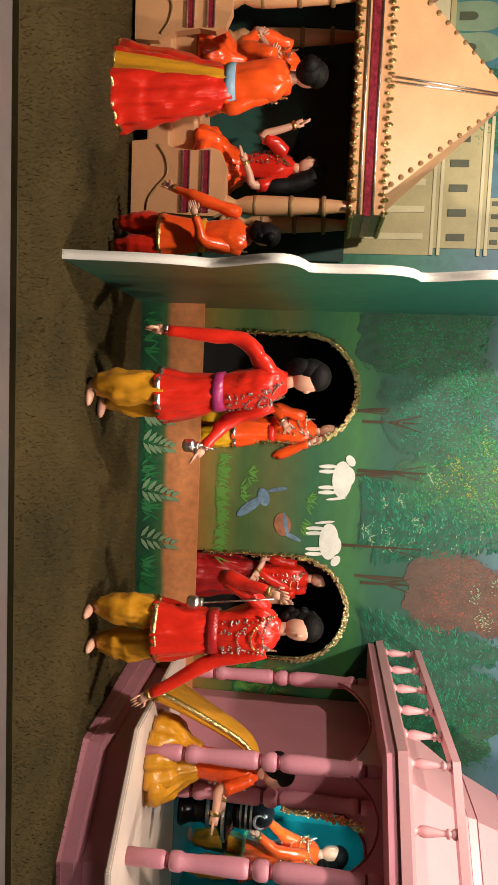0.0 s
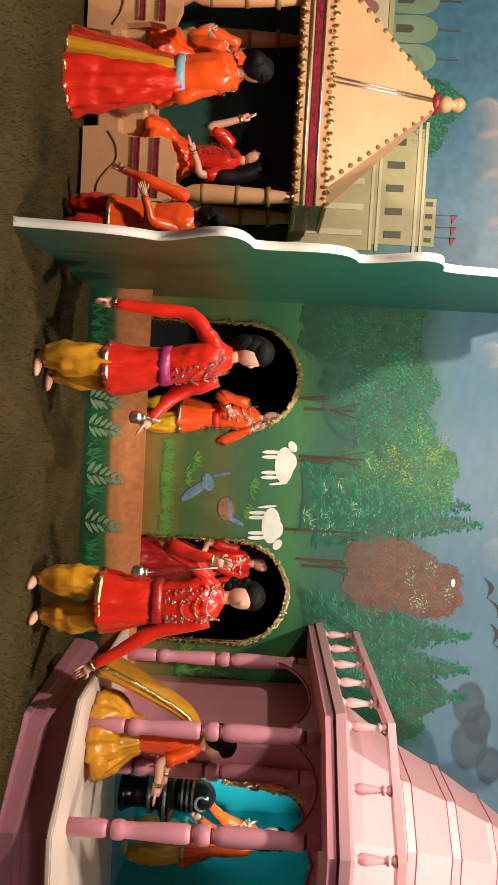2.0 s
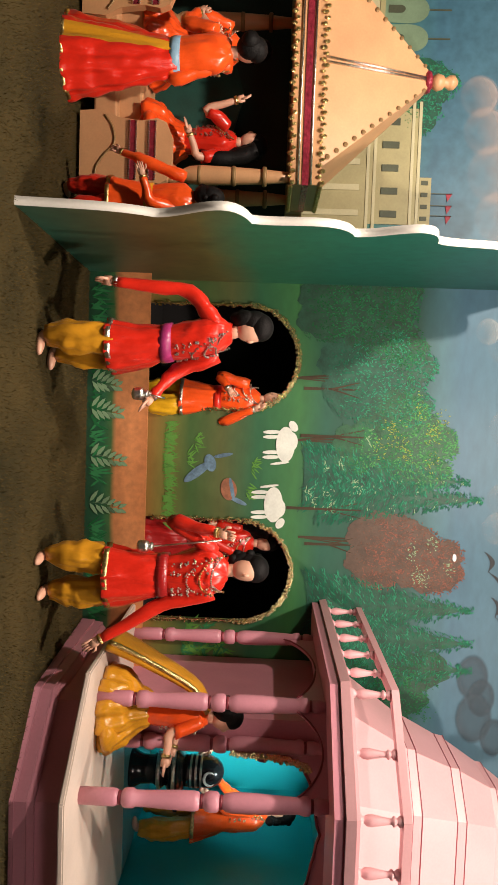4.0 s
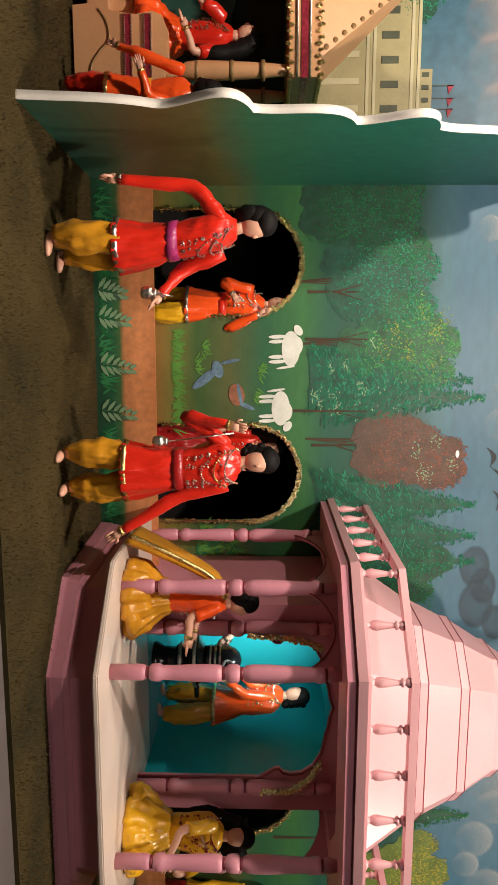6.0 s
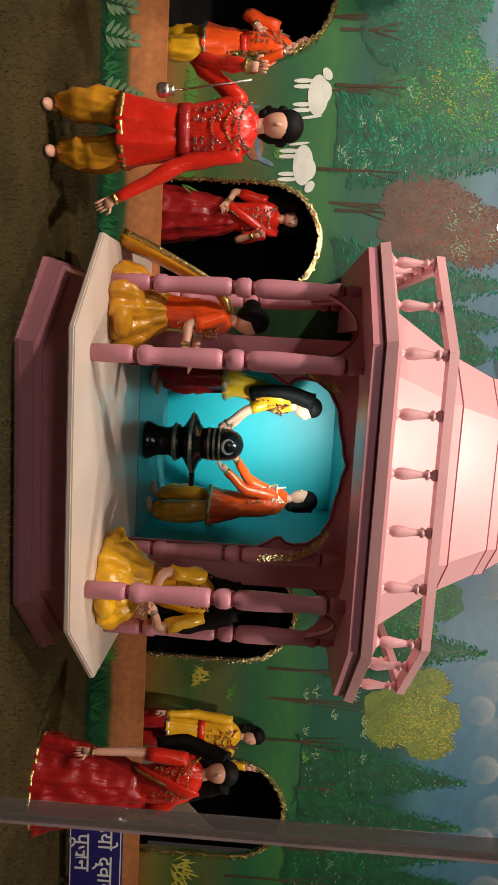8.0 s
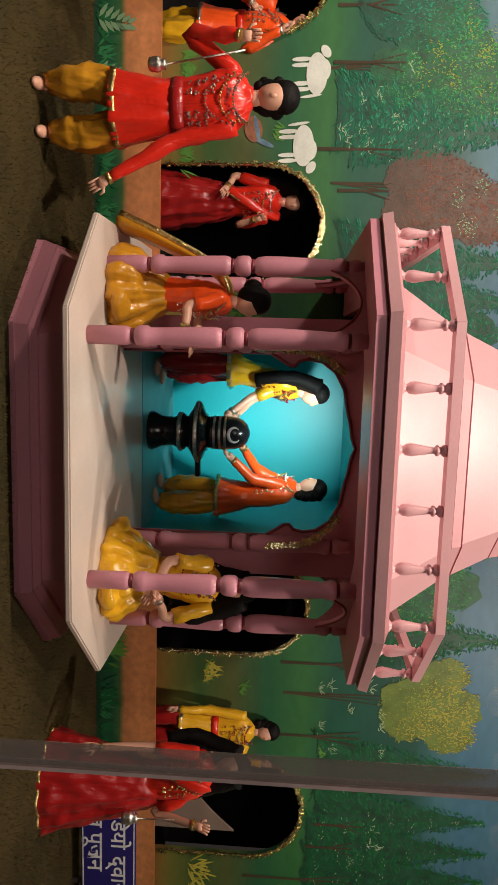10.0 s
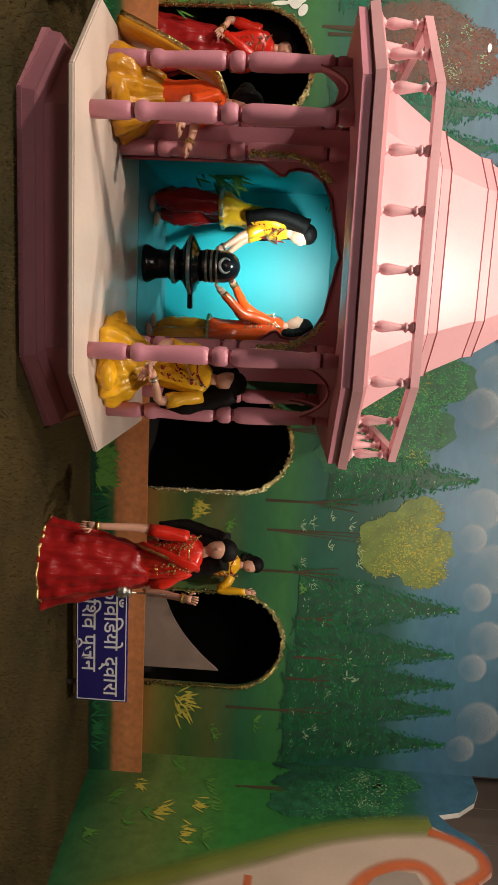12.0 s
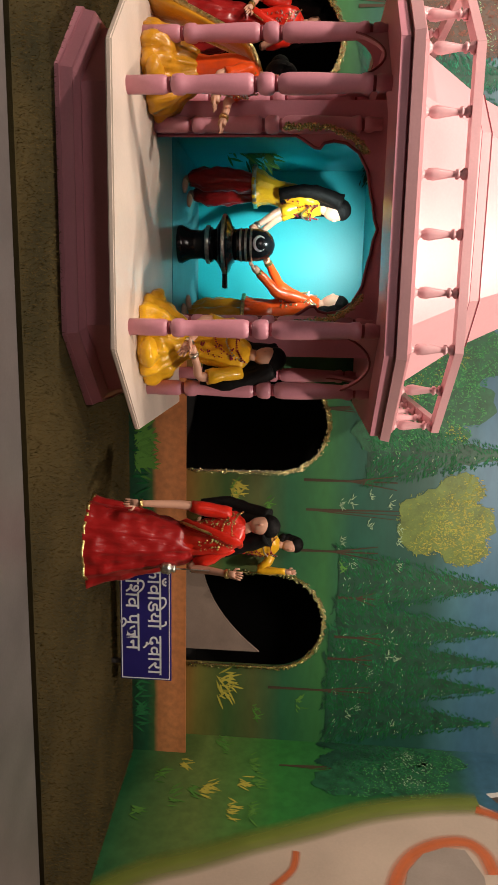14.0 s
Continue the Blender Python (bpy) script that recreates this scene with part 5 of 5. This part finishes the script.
for k in range(16):
    tuft(BACK, 0.92 + 0.037 * k, 0.42 + 0.02 * PAINT_RND.random(), 9, 0.09, GRASS_PAINT, 0.7)
for x, z in ((1.0, 0.62), (1.12, 0.58), (1.30, 0.95), (1.15, 0.98), (2.25, 0.6), (4.5, 0.62), (4.6, 0.85), (5.0, 1.35), (6.1, 0.8), (6.0, 1.1)):
    tuft(BACK, x, z, 14, 0.07, GRASS_PAINT)
for x, z in ((4.52, 0.62), (5.93, 0.55), (5.90, 0.60)):
    tuft(BACK, x, z, 16, 0.12, YELLOW_TUFT, 1.3)
for _ in range(26):
    x = PAINT_RND.choice((PAINT_RND.uniform(0.9, 1.5), PAINT_RND.uniform(4.4, 6.2)))
    tuft(BACK, x, PAINT_RND.uniform(1.3, 1.75), 9, 0.045, LEAF_PALE, 1.5)


PLANT = dab_paint("plant_paint", (0.10, 0.18, 0.10), 0.6)


def fern(x, z, h, lean=0.0):
    """A painted leafy plant on the path board."""
    bm = bmesh.new()
    for k in range(6):
        u = k / 5
        for s in (-1, 1):
            stroke(bm, BOARD, x + lean * u + s * 0.004, z + h * u * 0.75, 0.085 - 0.03 * u, 0.024, math.pi / 2 - s * (0.95 - 0.5 * u), 0.0030 + 0.0008 * PAINT_RND.random())
    stroke(bm, BOARD, x, z, h, 0.008, math.pi / 2 - lean, 0.0006)
    painted("painted_plant", bm, PLANT, "", path_board)


path_board = bpy.data.objects["path_board"]
for x, h in ((0.66, 0.18), (0.82, 0.20), (1.10, 0.23), (1.38, 0.23)):
    fern(x, 0.03, h, 0.03)
for k in range(9):
    tuft(BACK, 2.23 + 0.022 * k, 0.58 + 0.10 * (k % 3), 22, 0.13, LEAF_GREEN if k % 2 else GRASS_PAINT, 1.3)
for k in range(60):
    x = PAINT_RND.uniform(0.1, 6.3)
    tuft(BOARD, x, 0.02, 10, 0.12, LEAF_DARK if k % 3 else LEAF_GREEN, 0.8, path_board)
for x in (4.10, 4.20, 4.28):
    tuft(BOARD, x, 0.04, 26, 0.16, GRASS_PAINT, 1.1, path_board)

# grazing animals and peafowl as plain painted shapes
def blob(cv, shapes, name, mat, label=""):
    bm = bmesh.new()
    for k, (x, z, rx, rz, tilt) in enumerate(shapes):
        c, s = math.cos(tilt), math.sin(tilt)
        bm.faces.new([bm.verts.new(cv.place(x + rx * math.cos(a) * c - rz * math.sin(a) * s, z + rx * math.cos(a) * s + rz * math.sin(a) * c, 0.0032 + 0.0002 * k + 0.0001 * PAINT_RND.random())) for a in [j * math.tau / 22 for j in range(22)]])
    painted(name, bm, mat, label)


for x, z, s in ((1.01, 1.18, 1), (1.385, 1.12, -1)):
    legs = [(x + dx, z - 0.085, 0.012, 0.055, 0.05) for dx in (-0.075, -0.045, 0.05, 0.08)]
    blob(BACK, legs + [(x, z, 0.11, 0.058, 0.0), (x - s * 0.02, z + 0.03, 0.06, 0.045, 0), (x - s * 0.115, z + 0.045, 0.036, 0.024, s * 0.6), (x + s * 0.115, z - 0.03, 0.008, 0.06, 0.15)], "painted_shape", COW_WHITE, "plain white painted shape in the meadow")
blob(BACK, [(1.14, 0.72, 0.055, 0.035, 0.3), (1.20, 0.64, 0.10, 0.028, -0.9), (1.09, 0.80, 0.012, 0.06, 0.2)], "painted_shape", PLUME, "plain blue grey painted shape")
blob(BACK, [(1.30, 0.84, 0.07, 0.05, 0.2)], "painted_shape", RUST, "plain rust painted shape")
blob(BACK, [(1.37, 0.90, 0.014, 0.06, -0.4), (1.30, 0.86, 0.075, 0.012, 0.2)], "painted_shape", PLUME, "plain blue grey painted shape")

# birds in the sky as curved strokes
for x, z in ((1.228, 2.66), (1.225, 2.77), (1.75, 2.46), (1.596, 2.633), (1.555, 2.778), (1.895, 2.693), (2.032, 2.516)):
    bm = bmesh.new()
    for s in (-1, 1):
        line = [(x + s * u * 0.12, z + 0.05 * math.sin(u * 2.6) + 0.05 * s * u) for u in [k / 8 for k in range(9)]]
        for (a, b), (c, d), k in zip(line, line[1:], range(8)):
            w = 0.015 * math.sin(math.pi * (k + 0.6) / 9)
            bm.faces.new([bm.verts.new(BACK.place(*p, 0.001)) for p in ((a, b - w), (c, d - w), (c, d + w), (a, b + w))])
    painted("painted_stroke", bm, BIRD_BLACK)

# a small white disc on the wall over the brown tree, in place of a bright spot of light
tagged(part("wall_disc", slab_xz([(1.67 + 0.024 * math.cos(a), 2.247 + 0.012 * math.sin(a)) for a in [j * math.tau / 20 for j in range(20)]], WALL_Y - 0.012, WALL_Y - 0.002), SIGN_WHITE, wall_north), "small white disc standing in for a bright spot of light on the painted wall")

# clouds: soft round puffs
def soft_paint(name, colour):
    m = bpy.data.materials.new(name)
    m.use_nodes = True
    nt = m.node_tree
    b = nt.nodes["Principled BSDF"]
    b.inputs["Roughness"].default_value = 0.55
    at = nt.nodes.new("ShaderNodeAttribute")
    at.attribute_name = "thickness"
    n = nt.nodes.new("ShaderNodeTexNoise")
    n.inputs["Scale"].default_value, n.inputs["Detail"].default_value = 9, 5
    ramp = nt.nodes.new("ShaderNodeValToRGB")
    ramp.color_ramp.elements[0].color = (*[v * 0.75 for v in colour], 1)
    ramp.color_ramp.elements[1].color = (*[min(1, v * 1.2) for v in colour], 1)
    nt.links.new(n.outputs["Fac"], ramp.inputs[0])
    nt.links.new(ramp.outputs[0], b.inputs["Base Color"])
    nt.links.new(at.outputs["Fac"], b.inputs["Alpha"])
    return m


CLOUD = soft_paint("cloud_paint", (0.42, 0.48, 0.50))
CLOUD_PINK = soft_paint("pinkish_cloud_paint", (0.56, 0.47, 0.44))
SMOKE = soft_paint("dark_hill_paint", (0.045, 0.08, 0.11))
COUNT = [0]


def puff(cv, x, z, rx, rz, mat, strength=0.8, rim=0.0, parent=None, name="painted_cloud"):
    bm = bmesh.new()
    COUNT[0] += 1
    k = 0.0003 + 0.00002 * COUNT[0]
    layer = bm.verts.layers.float.new("thickness")
    rings = []
    for u, w in ((0.0, 0.55), (0.45, 0.6), (0.75, 0.85), (0.9, 1.0), (1.0, 0.35), (1.06, 0.0)):
        ring = []
        for j in range(28):
            a = j * math.tau / 28
            v = bm.verts.new(cv.place(x + rx * u * math.cos(a), z + rz * u * math.sin(a), k))
            v[layer] = strength * w * (0.55 + 0.45 * math.sin(a - 0.3) if rim else 1.0) if u else strength * 0.5
            ring.append(v)
        rings.append(ring)
    for a, b in zip(rings[1:], rings[2:]):
        for j in range(28):
            bm.faces.new((a[j], b[j], b[(j + 1) % 28], a[(j + 1) % 28]))
    bm.faces.new(rings[1][::-1])
    for v in rings[0]:
        bm.verts.remove(v)
    painted(name, bm, mat, "", parent)


for x, z, r in ((0.36, 2.48, 0.11), (0.52, 2.60, 0.15), (0.72, 2.62, 0.16), (0.86, 2.52, 0.11), (0.28, 2.38, 0.08), (1.30, 2.52, 0.10), (1.48, 2.50, 0.10), (-0.4, 2.4, 0.15), (-0.65, 2.36, 0.17), (-0.9, 2.30, 0.14), (-1.1, 2.25, 0.12),
                (3.55, 2.50, 0.14), (3.75, 2.42, 0.13), (3.95, 2.55, 0.15), (4.15, 2.62, 0.13), (4.40, 2.50, 0.14), (4.60, 2.45, 0.10), (4.80, 2.60, 0.17), (5.0, 2.52, 0.10), (5.3, 2.62, 0.14), (5.5, 2.54, 0.10), (5.9, 2.62, 0.16), (6.1, 2.52, 0.10)):
    puff(BACK, x, z, r, r * 0.95, CLOUD if x > 2 or r < 0.12 else CLOUD_PINK, 0.55 if x < 2 else 0.55, 1.0)
for x, z, r in ((2.35, 2.85, 0.35), (2.7, 3.0, 0.4), (3.6, 2.9, 0.4)):
    puff(BACK, x, z, r, r * 0.6, CLOUD_PINK, 0.5)
for x, z, r in ((2.42, 2.40, 0.14), (2.55, 2.46, 0.12), (2.68, 2.42, 0.16), (2.80, 2.55, 0.12), (3.2, 2.5, 0.15)):
    puff(BACK, x, z, r, r * 0.7, SMOKE, 0.7)

# ---------------------------------------------------------------- painted palace behind the throne
wall_throne = bpy.data.objects["wall_throne"]
PAL = material("palace_ochre_paint", (0.36, 0.32, 0.16), 0.55, scale=4, vary=0.18)
PAL_LIGHT = material("palace_light_paint", (0.50, 0.46, 0.28), 0.55, scale=4, vary=0.15)
PAL_DARK = material("palace_window_paint", (0.06, 0.07, 0.04), 0.6, vary=0.3)
PAL_GREEN = material("dome_green_paint", (0.16, 0.24, 0.15), 0.55, scale=6, vary=0.2)
PAL_PINK = material("palace_pink_paint", (0.26, 0.12, 0.09), 0.55, scale=6, vary=0.2)
RED_FLAG = material("flag_red_paint", (0.3, 0.02, 0.04), 0.6)


def flat(x0, x1, z0, z1, mat, k=0.002, name="painted_block"):
    part(name, box(x0, x1, WALL_Y - k - 0.004, WALL_Y - k, z0, z1), mat, wall_throne)


def arch_flat(x, z, w, h, mat, k):
    pts = [(x - w, z)] + [(x - w * math.cos(a), z + h + w * 1.3 * math.sin(a)) for a in [j * math.pi / 10 for j in range(11)]] + [(x + w, z)]
    part("painted_arch", slab_xz(pts, WALL_Y - k - 0.003, WALL_Y - k), mat, wall_throne)


flat(-1.10, -0.30, 0.70, 1.62, PAL)
flat(-1.02, -0.34, 1.62, 1.90, PAL, 0.002)
for z in (1.60, 1.64, 1.86, 1.90):
    flat(-1.06, -0.30, z, z + 0.018, PAL_LIGHT, 0.007)
for k in range(5):
    flat(-0.96 + 0.135 * k, -0.92 + 0.135 * k, 1.69, 1.79, PAL_DARK, 0.007, "painted_window")
for k in range(5):
    flat(-1.02 + 0.15 * k, -0.985 + 0.15 * k, 1.12, 1.56, PAL_LIGHT, 0.007, "painted_pillar")
flat(-0.62, -0.34, 1.92, 1.99, PAL, 0.002)
for k in range(4):
    flat(-0.60 + 0.07 * k, -0.575 + 0.07 * k, 1.93, 1.97, PAL_DARK, 0.007, "painted_window")
for x in (-0.40, -0.46, -0.53):
    flat(x, x + 0.005, 1.99, 2.12, PAL_DARK, 0.002, "painted_pole")
    part("painted_flag", slab_xz([(x, 2.12), (x, 2.08), (x + 0.05, 2.09)], WALL_Y - 0.006, WALL_Y - 0.002), RED_FLAG, wall_throne)
flat(-2.30, -1.34, 0.70, 1.66, PAL_LIGHT, 0.002)
flat(-2.30, -1.34, 1.64, 1.67, PAL, 0.007)
for k in range(6):
    arch_flat(-2.18 + 0.16 * k, 1.40, 0.045, 0.12, PAL_PINK, 0.007)
for k in range(4):
    x = -1.92 + 0.165 * k
    dome = [(x - 0.075, 1.67), (x - 0.08, 1.80)] + [(x - 0.08 * math.cos(a), 1.80 + 0.13 * math.sin(a) ** 0.8) for a in [j * math.pi / 12 for j in range(1, 12)]] + [(x + 0.08, 1.80), (x + 0.075, 1.67)]
    part("painted_dome", slab_xz(dome, WALL_Y - 0.006, WALL_Y - 0.002), PAL_GREEN, wall_throne)
    arch_flat(x, 1.69, 0.022, 0.07, PAL_DARK, 0.007)
    flat(x - 0.004, x + 0.004, 1.93, 2.06, PAL_DARK, 0.002, "painted_spike")
flat(-2.9, -1.98, 1.3, 1.85, PAL_PINK, 0.012)
part("painted_dome", slab_xz([(-2.35 + 0.36 * math.cos(a), 1.85 + 0.25 * math.sin(a)) for a in [j * math.pi / 14 for j in range(15)]], WALL_Y - 0.016, WALL_Y - 0.012), PAL_PINK, wall_throne)
for k in range(6):
    arch_flat(-2.8 + 0.15 * k, 1.55, 0.03, 0.1, PAL_DARK, 0.017)
round_tree(PALACE, -1.14, 1.35, 2.15, 0.24, LEAF_TEAL, LEAF_GREEN, 500, None, 60, wall_throne)
# dark sheet that puts the shade beneath the throne's canopy into colour
part("painted_shade", slab_xz([(-1.75, 0.3), (-1.75, 1.12), (-0.25, 1.12), (-0.25, 0.3)], WALL_Y - 0.026, WALL_Y - 0.022), material("canopy_shade_green", (0.006, 0.03, 0.022), 0.6, scale=3, vary=0.6), wall_throne)

# ---------------------------------------------------------------- far side board with a plain white shape
side_line = [(3.30, 2.62), (3.15, 2.62), (3.02, 2.56), (2.92, 2.44), (2.88, 2.30), (2.78, 2.36), (2.70, 2.46), (2.58, 2.52), (2.44, 2.50), (2.36, 2.40), (2.10, 2.44), (1.90, 2.30), (1.80, 2.0), (1.62, 1.8), (1.50, 1.5)]
bm = board_yz([(3.30, 0.0)] + side_line + [(1.50, 0.0)], 6.30, 6.335)
side_board = tagged(part("wall_east", bm, [SIDE_GREEN, WHITE_EDGE]), "cut-out side board painted as green meadow and woods", "wall", kind="structure")
SHAPE_WHITE = material("warm_white_paint", (0.52, 0.40, 0.31), 0.6, scale=2.5, vary=0.12)
PLANK_PAINT = material("grey_plank_paint", (0.30, 0.24, 0.20), 0.6, scale=5, vary=0.15)
SHAPE_SOFT = soft_paint("fading_green_paint", (0.20, 0.24, 0.04))
SHAPE_LINE = soft_paint("orange_airbrush_line", (0.62, 0.14, 0.04))
white_edge = [(1.82, 0.0), (2.06, 0.32), (2.17, 0.566), (2.32, 0.864), (2.459, 1.184), (2.623, 1.526), (2.724, 1.881), (2.762, 2.131), (2.77, 2.23), (2.69, 2.34), (2.56, 2.46), (2.44, 2.46), (2.36, 2.38), (2.10, 2.40), (1.92, 2.28), (1.83, 2.0), (1.66, 1.8), (1.52, 1.48), (1.52, 0.0)]
bm = board_yz(white_edge, 6.294, 6.299)
part("painted_shape", bm, [SHAPE_WHITE, SHAPE_WHITE], side_board, "large plain white painted shape")
SIDE = SideCanvas(6.30, 3.30)


def airbrush(line, width, mat, k=0.008):
    """A soft sprayed line on the side board through (y, z) points."""
    bm = bmesh.new()
    layer = bm.verts.layers.float.new("thickness")
    pts = curve_points([(0, y, z) for y, z in line], 40)
    rows = []
    for i, p in enumerate(pts):
        d = (pts[min(i + 1, 39)] - pts[max(i - 1, 0)]).normalized()
        n = Vector((0, -d.z, d.y))
        row = []
        for u, w in ((-1, 0), (-0.4, 0.8), (0, 1), (0.4, 0.8), (1, 0)):
            q = p + n * u * width
            v = bm.verts.new((6.30 - k, q.y, q.z))
            v[layer] = w * 0.85
            row.append(v)
        rows.append(row)
    for a, b in zip(rows, rows[1:]):
        for j in range(4):
            bm.faces.new((a[j], a[j + 1], b[j + 1], b[j]))
    part("painted_line", bm, mat, side_board)


airbrush(white_edge[:9], 0.11, SHAPE_SOFT, 0.007)
part("painted_gap", board_yz([(2.0, 1.66), (2.2, 1.72), (2.33, 1.82), (2.39, 1.95), (2.38, 2.06), (2.2, 2.12), (2.0, 2.10)], 6.291, 6.2935), [PLANK_PAINT, PLANK_PAINT], side_board)
airbrush([(2.72, 2.20), (2.66, 2.34), (2.56, 2.46), (2.44, 2.46), (2.36, 2.38), (2.30, 2.28)], 0.05, SHAPE_LINE)
airbrush([(2.05, 1.62), (2.20, 1.68), (2.33, 1.78), (2.42, 1.93), (2.44, 2.08), (2.36, 2.16), (2.22, 2.18)], 0.06, SHAPE_LINE)
airbrush([(2.02, 1.0), (2.15, 1.10), (2.28, 1.12)], 0.03, SHAPE_LINE)
round_tree(SIDE, 0.28, 1.35, 2.20, 0.25, LEAF_GREEN, LEAF_PALE, 420, (0.0, 1.0), 90, side_board)
round_tree(SIDE, 0.12, 1.30, 2.15, 0.18, LEAF_DARK, LEAF_GREEN, 300, None, 40, side_board)
for k in range(14):
    tuft(SIDE, PAINT_RND.uniform(0.05, 0.8), PAINT_RND.uniform(0.05, 0.9), 12, 0.10, GRASS_PAINT if k % 3 else YELLOW_TUFT, 0.9, side_board)
PLANK = material("pale_wood_planks", (0.30, 0.24, 0.20), 0.6, scale=3, vary=0.15)
for k in range(20):
    y0 = -3.6 + 0.395 * k
    plank = part("plank", box(7.0, 7.02, y0, y0 + 0.39, -1.0, 3.4, 0.003), PLANK)
    tagged(plank, "pale wooden plank of the end wall", "plank", "end wall planks", kind="structure")

# ---------------------------------------------------------------- glazing: the butt joint between two panes
GLASS = bpy.data.materials.new("clear_glass_edge")
GLASS.use_nodes = True
gn = GLASS.node_tree
gb = gn.nodes["Principled BSDF"]
gb.inputs["Base Color"].default_value = (0.30, 0.26, 0.24, 1)
gb.inputs["Roughness"].default_value = 0.25
gb.inputs["Alpha"].default_value = 0.55
joint = tagged(part("glass_joint", box(2.716, 2.728, -0.365, -0.357, -0.06, 3.4, 0.002), GLASS), "translucent silicone joint between two glass panes", "glass joint", kind="structure")
# thin pale strip: the joint's pinkish highlight put into colour
SHEEN = material("pale_highlight_paint", (0.55, 0.42, 0.40), 0.2, vary=0.3)
part("glass_rim", box(2.7285, 2.731, -0.365, -0.357, -0.06, 3.4), SHEEN, joint, "pale strip painted as the highlight along the glass joint")
